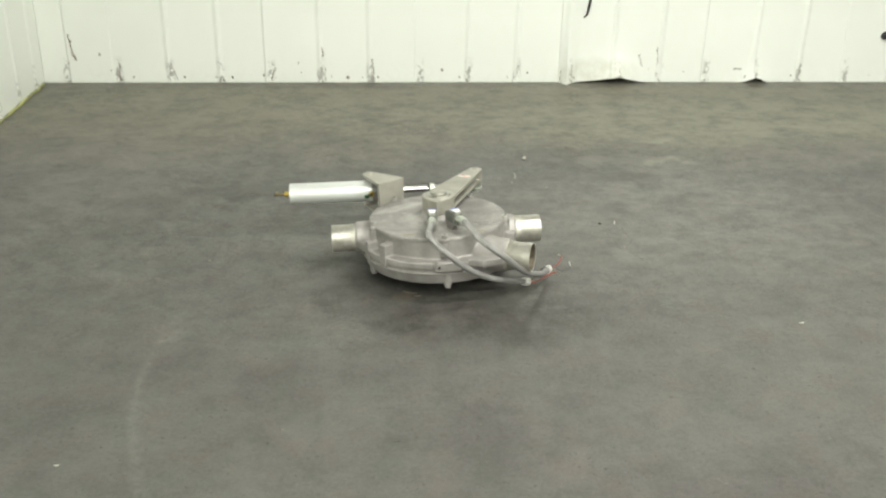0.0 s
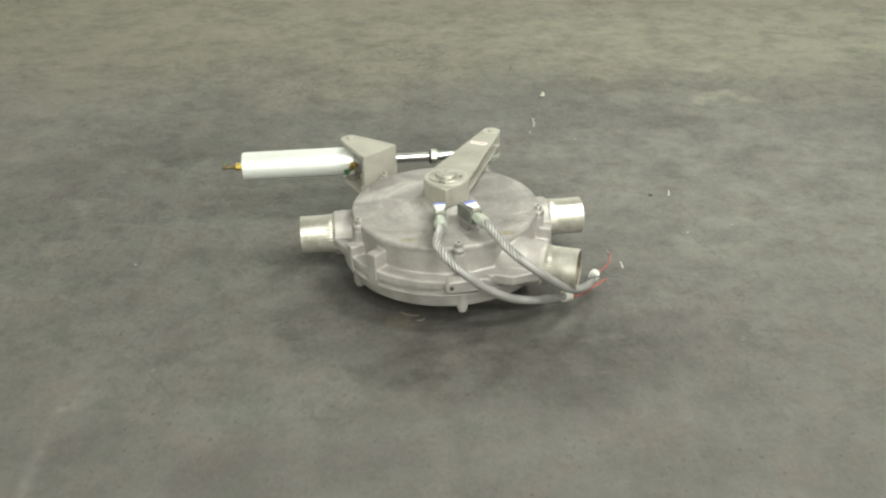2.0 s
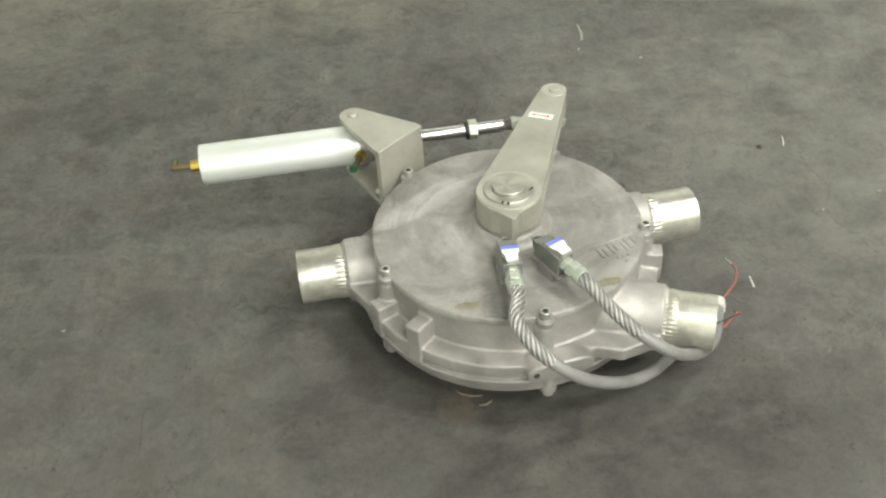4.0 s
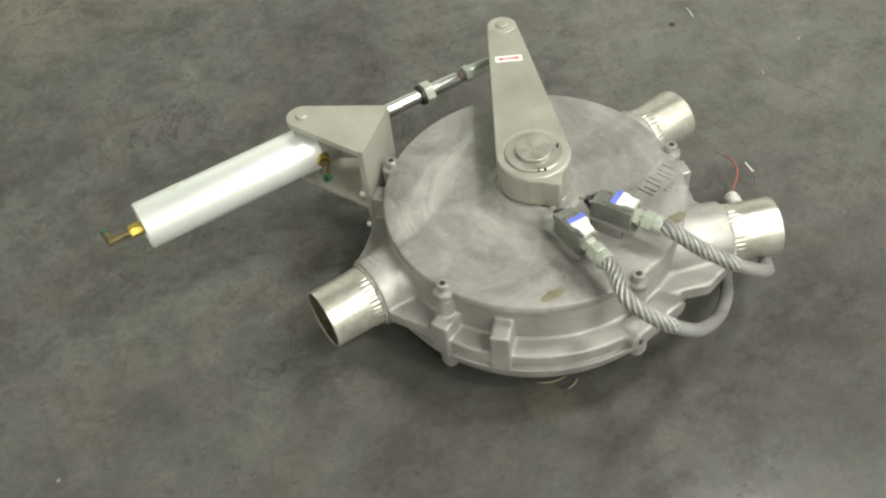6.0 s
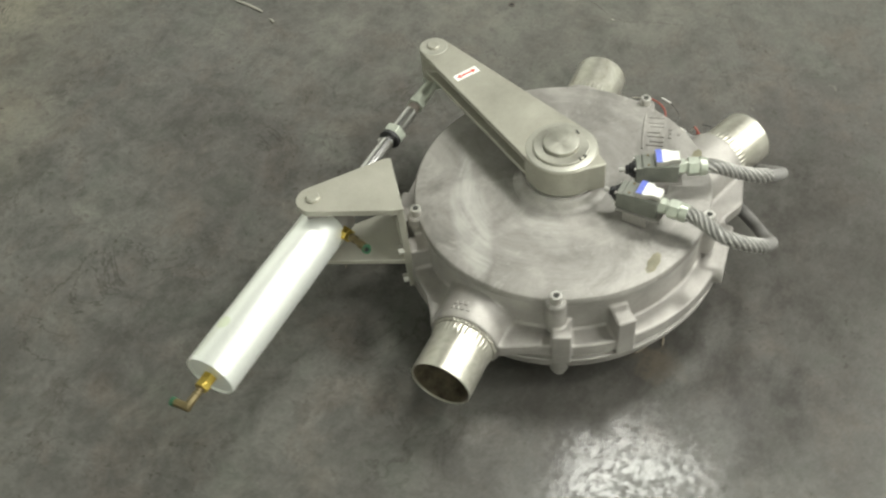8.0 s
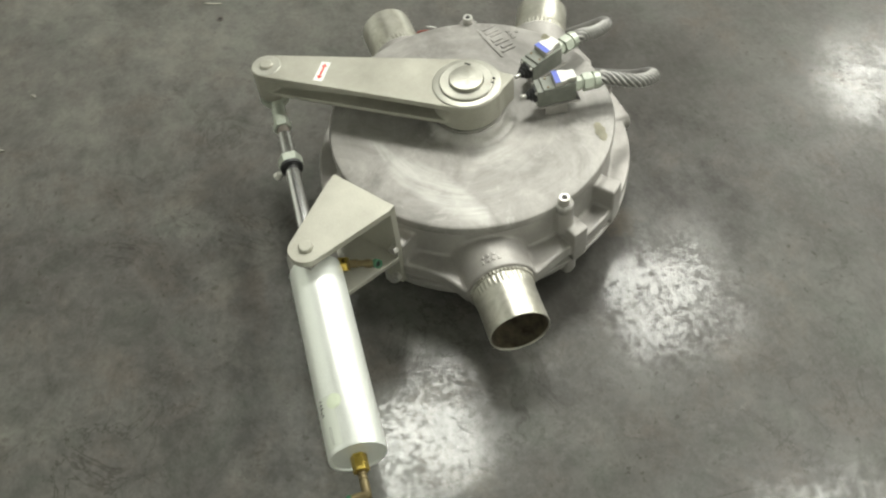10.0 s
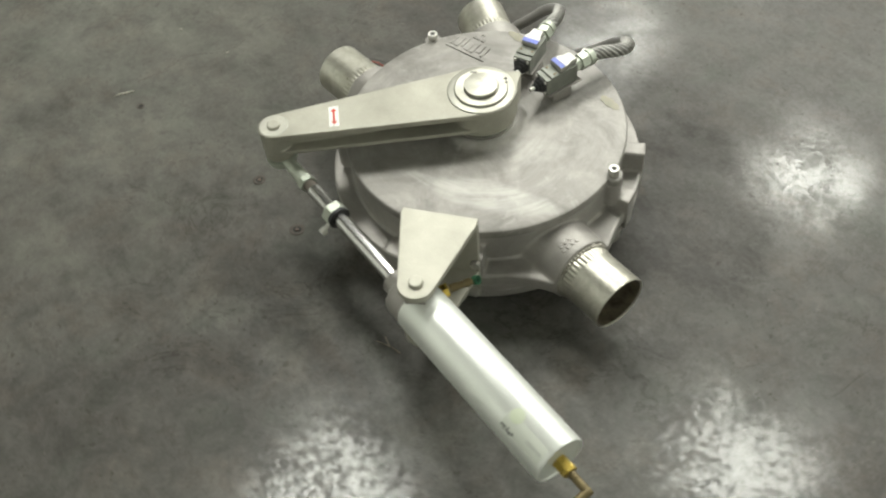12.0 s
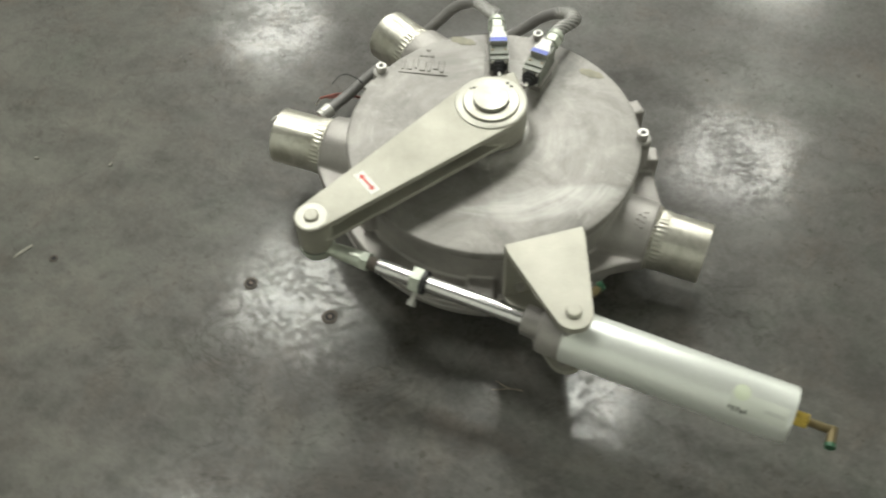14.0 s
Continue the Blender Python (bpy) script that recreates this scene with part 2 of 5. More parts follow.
def floor_material():
    """Worn, sealed concrete: mottled grey, pale and dark stains, polished patches, one long scuffed arc. Its tone also
    carries painted contact shade, wall reflection and lamp light.
    """
    m, tree, b = material("worn_concrete", (0.13, 0.13, 0.12), 0.4)
    at = where(tree)
    broad = noise_of(tree, 0.9, 4.0, 0.55, at, 0.4)
    patch = noise_of(tree, 3.4, 8.0, 0.70, at, 0.15)
    fine = noise_of(tree, 160.0, 3.0, 0.6, at)
    swept = tree.nodes.new("ShaderNodeMapping")
    swept.inputs["Scale"].default_value = (0.72, 1.0, 1.0)
    swept.inputs["Rotation"].default_value = (0, 0, radians(4))
    tree.links.new(at, swept.inputs["Vector"])
    streaks = noise_of(tree, 6.5, 8.0, 0.72, swept.outputs["Vector"], 0.25)
    split = tree.nodes.new("ShaderNodeSeparateXYZ")
    tree.links.new(at, split.inputs[0])
    # trodden zone behind and beside the valve, bare foreground, back wall's pale reflection painted as a strip along it
    edge = maths(tree, "MULTIPLY_ADD", noise_of(tree, 1.7, 5.0, 0.6, at), 1.1, -0.55)
    far = maths(tree, "ADD", split.outputs[1], edge)
    zone = ramp(tree, maths(tree, "MULTIPLY_ADD", far, 0.25, 0.0), ((0.66, 0.30), (0.90, 1.0)))
    sheen_strip = ramp(tree, maths(tree, "MULTIPLY_ADD", far, 0.25, -0.5), ((0.59, 0.0), (0.73, 1.0)))
    tone = mix(tree, ramp(tree, broad, ((0.34, 0.0), (0.66, 1.0))), (0.100, 0.095, 0.090), (0.119, 0.118, 0.107))
    hue = noise_of(tree, 7.0, 6.0, 0.68, at, 0.3)
    tone = mix(tree, maths(tree, "MULTIPLY", ramp(tree, hue, ((0.52, 0.0), (0.66, 1.0))), 0.38), tone, (0.128, 0.106, 0.088))
    tone = mix(tree, maths(tree, "MULTIPLY", ramp(tree, hue, ((0.34, 1.0), (0.48, 0.0))), 0.38), tone, (0.092, 0.104, 0.086))
    tone = mix(tree, ramp(tree, patch, ((0.40, 0.0), (0.60, 1.0))), mix(tree, 1.0, tone, (0.83, 0.82, 0.82), "MULTIPLY"), tone)
    tone = mix(tree, maths(tree, "MULTIPLY", maths(tree, "MULTIPLY", ramp(tree, streaks, ((0.53, 0.0), (0.66, 1.0))), 0.30), zone), tone, (0.185, 0.180, 0.155))
    tone = mix(tree, maths(tree, "MULTIPLY", maths(tree, "MULTIPLY", ramp(tree, streaks, ((0.32, 1.0), (0.46, 0.0))), 0.50), zone), tone, (0.062, 0.058, 0.052))
    tone = mix(tree, maths(tree, "MULTIPLY", maths(tree, "MULTIPLY", sheen_strip, ramp(tree, streaks, ((0.36, 0.45), (0.56, 1.0)))), 0.72), tone, (0.225, 0.212, 0.165))
    spots = ramp(tree, noise_of(tree, 13.0, 7.0, 0.74, at, 0.2), ((0.55, 0.0), (0.63, 1.0)))
    tone = mix(tree, maths(tree, "MULTIPLY", maths(tree, "MULTIPLY", spots, 0.50), zone), tone, (0.052, 0.047, 0.042))
    # thin scratched and trodden marks
    ridge = maths(tree, "ABSOLUTE", maths(tree, "SUBTRACT", noise_of(tree, 6.5, 5.0, 0.6, at, 1.2), 0.5))
    marks = maths(tree, "MULTIPLY", ramp(tree, ridge, ((0.004, 1.0), (0.016, 0.0))), ramp(tree, noise_of(tree, 2.3, 4.0, 0.6, at), ((0.50, 0.0), (0.60, 1.0))))
    tone = mix(tree, maths(tree, "MULTIPLY", maths(tree, "MULTIPLY", marks, 0.60), zone), tone, (0.048, 0.043, 0.038))
    mottle = noise_of(tree, 13.0, 8.0, 0.76, at, 0.35)
    tone = mix(tree, maths(tree, "MULTIPLY", zone, 0.65), tone, mix(tree, 1.0, tone, ramp(tree, mottle, ((0.40, 0.66), (0.52, 1.02), (0.64, 1.35))), "MULTIPLY"))
    specks = ramp(tree, noise_of(tree, 55.0, 4.0, 0.62, at, 0.1), ((0.61, 0.0), (0.67, 1.0)))
    specks = maths(tree, "MULTIPLY", specks, ramp(tree, noise_of(tree, 5.0, 4.0, 0.6, at), ((0.42, 0.0), (0.58, 1.0))))
    tone = mix(tree, maths(tree, "MULTIPLY", specks, 0.60), tone, (0.042, 0.036, 0.030))
    pale = ramp(tree, noise_of(tree, 34.0, 5.0, 0.66, at, 0.3), ((0.66, 0.0), (0.74, 1.0)))
    tone = mix(tree, maths(tree, "MULTIPLY", pale, 0.35), tone, (0.21, 0.20, 0.175))
    tone = mix(tree, 0.20, tone, ramp(tree, fine, ((0.25, 0.6), (0.75, 1.0))), "MULTIPLY")
    warp = node(tree, "ShaderNodeTexNoise", Scale=6.0, Detail=5.0, Roughness=0.65)
    tree.links.new(at, warp.inputs["Vector"])
    bent = tree.nodes.new("ShaderNodeVectorMath")
    bent.operation = "MULTIPLY_ADD"
    bent.inputs[1].default_value = (0.30, 0.30, 0.0)
    tree.links.new(warp.outputs["Color"], bent.inputs[0])
    tree.links.new(at, bent.inputs[2])
    broken = ramp(tree, noise_of(tree, 15.0, 7.0, 0.72, swept.outputs["Vector"], 0.2), ((0.40, 0.45), (0.60, 1.0)))
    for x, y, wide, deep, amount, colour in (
        # four dark blots by the valve: oil stain and contact shade painted together
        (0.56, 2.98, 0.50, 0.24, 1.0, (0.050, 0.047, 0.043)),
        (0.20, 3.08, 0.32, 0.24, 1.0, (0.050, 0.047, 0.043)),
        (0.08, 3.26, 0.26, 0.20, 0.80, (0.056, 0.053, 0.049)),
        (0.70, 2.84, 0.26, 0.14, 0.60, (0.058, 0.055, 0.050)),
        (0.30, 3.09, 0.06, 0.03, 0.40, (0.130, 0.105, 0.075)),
        # pale ellipse raises the east floor's tone where lamp light falls short
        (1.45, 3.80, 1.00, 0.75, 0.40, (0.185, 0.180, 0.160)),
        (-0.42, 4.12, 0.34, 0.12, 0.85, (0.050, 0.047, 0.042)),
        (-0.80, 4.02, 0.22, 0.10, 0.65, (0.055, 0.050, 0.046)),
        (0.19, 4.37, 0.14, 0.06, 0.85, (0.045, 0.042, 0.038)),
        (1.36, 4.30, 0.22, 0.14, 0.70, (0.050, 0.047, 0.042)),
        (1.20, 4.62, 0.42, 0.08, 0.65, (0.055, 0.050, 0.046)),
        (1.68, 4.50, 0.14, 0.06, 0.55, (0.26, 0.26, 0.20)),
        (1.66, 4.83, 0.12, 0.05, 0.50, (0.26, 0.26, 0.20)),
        (-0.44, 2.87, 0.05, 0.04, 0.22, (0.25, 0.245, 0.225)),
        # two pale ellipses add to the wall reflection painted into the tone
        (0.10, 5.40, 1.30, 0.34, 0.40, (0.25, 0.24, 0.185)),
        (2.10, 5.20, 1.60, 0.50, 0.55, (0.25, 0.25, 0.19)),
        # two pale ellipses brighten the left floor in place of lamp light
        (-1.25, 4.50, 0.85, 1.00, 0.45, (0.170, 0.155, 0.140)),
        (-0.95, 5.30, 1.00, 0.55, 0.45, (0.22, 0.20, 0.160)),
        # long pale ellipse at the wall's foot, same painted reflection
        (0.95, 5.75, 3.20, 0.20, 0.55, (0.22, 0.205, 0.155)),
    ):
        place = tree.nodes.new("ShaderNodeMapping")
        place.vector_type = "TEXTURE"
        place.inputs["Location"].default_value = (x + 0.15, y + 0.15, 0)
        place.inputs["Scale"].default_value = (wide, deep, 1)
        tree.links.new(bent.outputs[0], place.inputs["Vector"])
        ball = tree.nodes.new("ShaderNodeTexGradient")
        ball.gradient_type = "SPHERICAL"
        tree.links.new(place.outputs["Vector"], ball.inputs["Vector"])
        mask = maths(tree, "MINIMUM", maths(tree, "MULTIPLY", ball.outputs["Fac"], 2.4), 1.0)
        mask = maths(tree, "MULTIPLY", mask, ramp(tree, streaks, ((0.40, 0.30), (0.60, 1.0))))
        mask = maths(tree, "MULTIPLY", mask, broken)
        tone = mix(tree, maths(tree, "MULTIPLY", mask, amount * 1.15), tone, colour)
    dx = maths(tree, "SUBTRACT", split.outputs[0], 1.094)
    dy = maths(tree, "SUBTRACT", split.outputs[1], 2.613)
    wobble = maths(tree, "MULTIPLY_ADD", noise_of(tree, 5.0, 3.0, 0.6, at), 0.05, -0.025)
    ring = maths(tree, "ADD", maths(tree, "SQRT", maths(tree, "ADD", maths(tree, "MULTIPLY", dx, dx), maths(tree, "MULTIPLY", dy, dy))), wobble)
    band = maths(tree, "SUBTRACT", 1.0, maths(tree, "DIVIDE", maths(tree, "ABSOLUTE", maths(tree, "SUBTRACT", ring, 1.602)), 0.026))
    band = maths(tree, "MAXIMUM", band, 0.0)
    left_side = maths(tree, "MULTIPLY", maths(tree, "LESS_THAN", split.outputs[0], 0.0), maths(tree, "MULTIPLY", maths(tree, "SUBTRACT", 2.95, split.outputs[1]), 2.0))
    left_side = maths(tree, "MINIMUM", maths(tree, "MAXIMUM", left_side, 0.0), 1.0)
    scuff = maths(tree, "MULTIPLY", maths(tree, "MULTIPLY", band, left_side), ramp(tree, noise_of(tree, 14.0, 4.0, 0.7, at), ((0.40, 0.0), (0.7, 1.0))))
    tone = mix(tree, maths(tree, "MULTIPLY", scuff, 0.34), tone, (0.25, 0.245, 0.225))
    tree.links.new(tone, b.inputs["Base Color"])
    worn = noise_of(tree, 2.6, 5.0, 0.62, at, 0.5)
    flecks = noise_of(tree, 80.0, 8.0, 0.78, at, 0.15)
    worn_spots = noise_of(tree, 9.0, 5.0, 0.65, at, 0.3)
    flecks = maths(tree, "ADD", flecks, maths(tree, "MULTIPLY_ADD", worn_spots, 0.44, -0.22))
    tree.links.new(maths(tree, "MULTIPLY_ADD", worn, 0.20, 0.22), b.inputs["Roughness"])
    sealed = maths(tree, "MULTIPLY", ramp(tree, flecks, ((0.45, 0.14), (0.56, 1.0))), ramp(tree, worn, ((0.30, 0.75), (0.50, 1.0))))
    place = tree.nodes.new("ShaderNodeMapping")
    place.vector_type = "TEXTURE"
    place.inputs["Location"].default_value = (0.54, 4.22, 0)
    place.inputs["Scale"].default_value = (0.24, 0.24, 1)
    tree.links.new(bent.outputs[0], place.inputs["Vector"])
    ball = tree.nodes.new("ShaderNodeTexGradient")
    ball.gradient_type = "SPHERICAL"
    tree.links.new(place.outputs["Vector"], ball.inputs["Vector"])
    dull = maths(tree, "MINIMUM", maths(tree, "MULTIPLY", ball.outputs["Fac"], 1.8), 0.75)
    sealed = maths(tree, "MULTIPLY", sealed, maths(tree, "SUBTRACT", 1.0, maths(tree, "MAXIMUM", dull, maths(tree, "MULTIPLY", sheen_strip, 0.85))))
    tree.links.new(maths(tree, "MULTIPLY", sealed, 0.42), b.inputs["Coat Weight"])
    tree.links.new(maths(tree, "MULTIPLY_ADD", sealed, 0.12, 0.06), b.inputs["Specular IOR Level"])
    b.inputs["Coat Roughness"].default_value = 0.12
    under = bumped(tree, b, flecks, 0.05, 0.0008)
    bumped(tree, b, fine, 0.04, 0.0004, under)
    return m


def wall_material():
    """White painted sheet: faint yellowing, dark scuffs and rust where the ribs meet the floor."""
    m, tree, b = material("white_wall_sheet", (0.78, 0.79, 0.75), 0.42)
    at = where(tree)
    tone = mix(tree, ramp(tree, noise_of(tree, 1.6, 4.0, 0.6, at), ((0.3, 0.0), (0.7, 1.0))), (0.89, 0.91, 0.86), (0.93, 0.95, 0.90))
    split = tree.nodes.new("ShaderNodeSeparateXYZ")
    tree.links.new(at, split.inputs[0])
    along = maths(tree, "ADD", split.outputs[0], split.outputs[1])
    cell = maths(tree, "ABSOLUTE", maths(tree, "SUBTRACT", maths(tree, "FRACT", maths(tree, "DIVIDE", maths(tree, "ADD", along, -4.6725 + 30.9), 0.309)), 0.5))
    near_rib = maths(tree, "MAXIMUM", maths(tree, "SUBTRACT", 1.0, maths(tree, "DIVIDE", maths(tree, "SUBTRACT", 0.5, cell), 0.10)), 0.0)
    low = maths(tree, "MAXIMUM", maths(tree, "SUBTRACT", 1.0, maths(tree, "DIVIDE", split.outputs[2], 0.17)), 0.0)
    tall = tree.nodes.new("ShaderNodeMapping")
    tall.inputs["Scale"].default_value = (1.0, 1.0, 0.70)
    tree.links.new(at, tall.inputs["Vector"])
    scar = ramp(tree, noise_of(tree, 30.0, 6.0, 0.72, tall.outputs["Vector"], 0.9), ((0.50, 0.0), (0.56, 1.0)))
    mark = maths(tree, "MULTIPLY", scar, maths(tree, "MULTIPLY", low, maths(tree, "ADD", near_rib, 0.02)))
    tone = mix(tree, maths(tree, "MINIMUM", maths(tree, "MULTIPLY", mark, 1.7), 0.60), tone, (0.13, 0.105, 0.08))
    smear = tree.nodes.new("ShaderNodeMapping")
    smear.vector_type = "TEXTURE"
    smear.inputs["Location"].default_value = (1.66, 5.97, 0.05)
    smear.inputs["Scale"].default_value = (0.30, 0.5, 0.13)
    tree.links.new(at, smear.inputs["Vector"])
    ball = tree.nodes.new("ShaderNodeTexGradient")
    ball.gradient_type = "SPHERICAL"
    tree.links.new(smear.outputs["Vector"], ball.inputs["Vector"])
    rust = maths(tree, "MULTIPLY", maths(tree, "MINIMUM", maths(tree, "MULTIPLY", ball.outputs["Fac"], 2.2), 1.0), ramp(tree, noise_of(tree, 14.0, 5.0, 0.7, at), ((0.38, 0.25), (0.62, 1.0))))
    tone = mix(tree, maths(tree, "MULTIPLY", rust, 0.42), tone, (0.52, 0.49, 0.36))
    tree.links.new(tone, b.inputs["Base Color"])
    bumped(tree, b, noise_of(tree, 4.0, 3.0, 0.5, at), 0.25, 0.01)
    return m


FLOOR = floor_material()
WALL = wall_material()
CEILING = plain("ceiling_deck", (0.25, 0.25, 0.24), 0.6, scale=3.0)
BACKING = plain("dark_backing", (0.03, 0.026, 0.02), 0.8)
SEALANT = plain("yellow_sealant", (0.55, 0.56, 0.22), 0.6, scale=12.0)
FIXTURE = plain("white_fixture", (0.75, 0.75, 0.73), 0.4)
GLOW, _, glow_b = material("lit_diffuser", (0.8, 0.8, 0.75), 0.4)
glow_b.inputs["Emission Color"].default_value = (*LAMP_COLOUR, 1)
glow_b.inputs["Emission Strength"].default_value = 3.0


# ---- mesh helpers ----
def finish(name, bm, mat, parent=None, label="", bevel=0.0, angle=32, segments=2, round_all=False):
    bmesh.ops.recalc_face_normals(bm, faces=bm.faces)
    limit = radians(angle)
    for f in bm.faces:
        f.smooth = True
    for e in bm.edges:
        if not round_all and len(e.link_faces) == 2 and e.calc_face_angle(0) > limit:
            e.smooth = False
    mesh = bpy.data.meshes.new(name)
    bm.to_mesh(mesh)
    bm.free()
    mesh.materials.append(mat)
    ob = new(name, mesh)
    if parent is not None:
        ob.parent = parent
    if label:
        ob["label"] = label
    if bevel:
        mod = ob.modifiers.new("edge", "BEVEL")
        mod.width, mod.segments, mod.limit_method, mod.angle_limit = bevel, segments, "ANGLE", limit
        mod.harden_normals = True
    return ob


def lathe(profile, steps=48, m=None, bm=None, closed=False):
    """Turns (radius, height) pairs round z."""
    bm = bm or bmesh.new()
    rings = []
    for r, z in profile:
        if r < 1e-6:
            rings.append([bm.verts.new((0, 0, z))])
        else:
            rings.append([bm.verts.new((r * math.cos(2 * math.pi * k / steps), r * math.sin(2 * math.pi * k / steps), z)) for k in range(steps)])
    pairs = list(zip(rings, rings[1:]))
    if closed:
        pairs.append((rings[-1], rings[0]))
    for a, b in pairs:
        for k in range(steps):
            n = (k + 1) % steps
            if len(a) == 1 and len(b) == 1:
                continue
            if len(a) == 1:
                bm.faces.new((a[0], b[k], b[n]))
            elif len(b) == 1:
                bm.faces.new((a[k], a[n], b[0]))
            else:
                bm.faces.new((a[k], a[n], b[n], b[k]))
    if m is not None:
        verts = [v for ring in rings for v in ring]
        bmesh.ops.transform(bm, matrix=m, verts=verts)
    return bm


def rod(bm, a, b, r, steps=32, r2=None):
    """A solid round bar from a to b."""
    a, b = Vector(a), Vector(b)
    d = b - a
    m = Matrix.Translation(a) @ d.to_track_quat("Z", "Y").to_matrix().to_4x4()
    return lathe([(0, 0), (r, 0), (r if r2 is None else r2, d.length), (0, d.length)], steps, m, bm)


def pipe(bm, a, b, r, inner, steps=64):
    a, b = Vector(a), Vector(b)
    d = b - a
    m = Matrix.Translation(a) @ d.to_track_quat("Z", "Y").to_matrix().to_4x4()
    return lathe([(r, 0), (r, d.length - 0.0008), (r - 0.0006, d.length), (inner + 0.0006, d.length), (inner, d.length - 0.0008), (inner, 0)], steps, m, bm, True)


def prism(bm, outline, z0, z1, m=None):
    """An upright block over an outline of (x, y) pairs."""
    low = [bm.verts.new((x, y, z0)) for x, y in outline]
    top = [bm.verts.new((x, y, z1)) for x, y in outline]
    bm.faces.new(list(reversed(low)))
    bm.faces.new(top)
    n = len(outline)
    for k in range(n):
        bm.faces.new((low[k], low[(k + 1) % n], top[(k + 1) % n], top[k]))
    if m is not None:
        bmesh.ops.transform(bm, matrix=m, verts=low + top)
    return bm


def block(bm, x0, x1, y0, y1, z0, z1, m=None):
    return prism(bm, ((x0, y0), (x1, y0), (x1, y1), (x0, y1)), z0, z1, m)


def hull(c1, r1, c2, r2, steps=20):
    """The outline of two circles and the lines that touch both."""
    c1, c2 = Vector(c1), Vector(c2)
    d = c2 - c1
    base = math.atan2(d.y, d.x)
    lean = math.acos((r1 - r2) / d.length)
    out = [(c1.x + r1 * math.cos(base + lean + k * (2 * math.pi - 2 * lean) / steps), c1.y + r1 * math.sin(base + lean + k * (2 * math.pi - 2 * lean) / steps)) for k in range(steps + 1)]
    out += [(c2.x + r2 * math.cos(base - lean + k * 2 * lean / steps), c2.y + r2 * math.sin(base - lean + k * 2 * lean / steps)) for k in range(steps + 1)]
    return out


def hexagon(r):
    return [(r * math.cos(math.pi * k / 3), r * math.sin(math.pi * k / 3)) for k in range(6)]


def nut(bm, a, b, r):
    a, b = Vector(a), Vector(b)
    d = b - a
    m = Matrix.Translation(a) @ d.to_track_quat("Z", "Y").to_matrix().to_4x4()
    return prism(bm, hexagon(r), 0, d.length, m)


def smooth_line(points, steps=10):
    """A Catmull-Rom line through the points."""
    p = [Vector(q) for q in points]
    p = [2 * p[0] - p[1]] + p + [2 * p[-1] - p[-2]]
    out = []
    for a, b, c, d in zip(p, p[1:], p[2:], p[3:]):
        for k in range(steps):
            t = k / steps
            out.append(0.5 * ((2 * b) + (c - a) * t + (2 * a - 5 * b + 4 * c - d) * t * t + (3 * b - a - 3 * c + d) * t ** 3))
    return out + [p[-2]]


def sweep(points, r, steps=14, bm=None, taper=None):
    """A round cord along a line, with a UV map of turns and metres."""
    bm = bm or bmesh.new()
    uv = bm.loops.layers.uv.verify()
    rings, run, side = [], 0.0, None
    for k, p in enumerate(points):
        ahead = (points[min(k + 1, len(points) - 1)] - points[max(k - 1, 0)]).normalized()
        if side is None:
            side = ahead.orthogonal().normalized()
        side = (side - ahead * side.dot(ahead)).normalized()
        up = ahead.cross(side)
        rr = r if taper is None else r * taper(k / (len(points) - 1))
        rings.append(([bm.verts.new(p + rr * (math.cos(a) * side + math.sin(a) * up)) for a in (2 * math.pi * j / steps for j in range(steps))], run))
        if k + 1 < len(points):
            run += (points[k + 1] - p).length
    for (a, u0), (b, u1) in zip(rings, rings[1:]):
        for j in range(steps):
            n = (j + 1) % steps
            f = bm.faces.new((a[j], a[n], b[n], b[j]))
            for loop, (s, t) in zip(f.loops, ((j, u0), (j + 1, u0), (j + 1, u1), (j, u1))):
                loop[uv].uv = (s / steps * 2 * math.pi * r, t)
    bm.faces.new(list(reversed(rings[0][0])))
    bm.faces.new(rings[-1][0])
    return bm


# ---- the hall ----
X0, X1, Y0, Y1, H = -1.80, 8.0, -8.0, 6.017, 5.0
RIB, RIB0 = 0.309, -1.3445

bm = bmesh.new()
block(bm, X0 - 0.1, X1 + 0.1, Y0 - 0.1, Y1 + 0.1, -0.2, 0.0)
tagged(finish("floor", bm, FLOOR), "worn grey sealed concrete floor with stains, polished patches and painted light and shade", "floor", kind="structure")
bm = bmesh.new()
block(bm, X0 - 0.2, X1 + 0.2, Y0 - 0.2, Y1 + 0.2, H, H + 0.15)
tagged(finish("ceiling", bm, CEILING), "plain grey ceiling deck of the hall", "ceiling", kind="structure")


def rib_profile(length, first):
    """Offsets along the wall and how far the sheet stands out there: flat pans with narrow raised ribs."""
    out, x = [(0.0, 0.0)], first
    while x < length - 0.05:
        if x > 0.04:
            out += [(x - 0.013, 0.0), (x - 0.007, 0.008), (x + 0.007, 0.008), (x + 0.013, 0.0)]
        x += RIB
    return out + [(length, 0.0)]


def fine_profile(prof):
    """The same line with points every 15 mm, so that the flat pans shade flat."""
    fine = []
    for (s, o), (s2, o2) in zip(prof, prof[1:]):
        count = max(1, int((s2 - s) / 0.015))
        fine += [(s + (s2 - s) * k / count, o + (o2 - o) * k / count) for k in range(count)]
    return fine + [prof[-1]]


HEIGHTS = [0.0, 0.004, 0.03, 0.07, 0.12, 0.2, 0.32, 0.5, 0.7, 0.9, 1.2, 2.0, H]


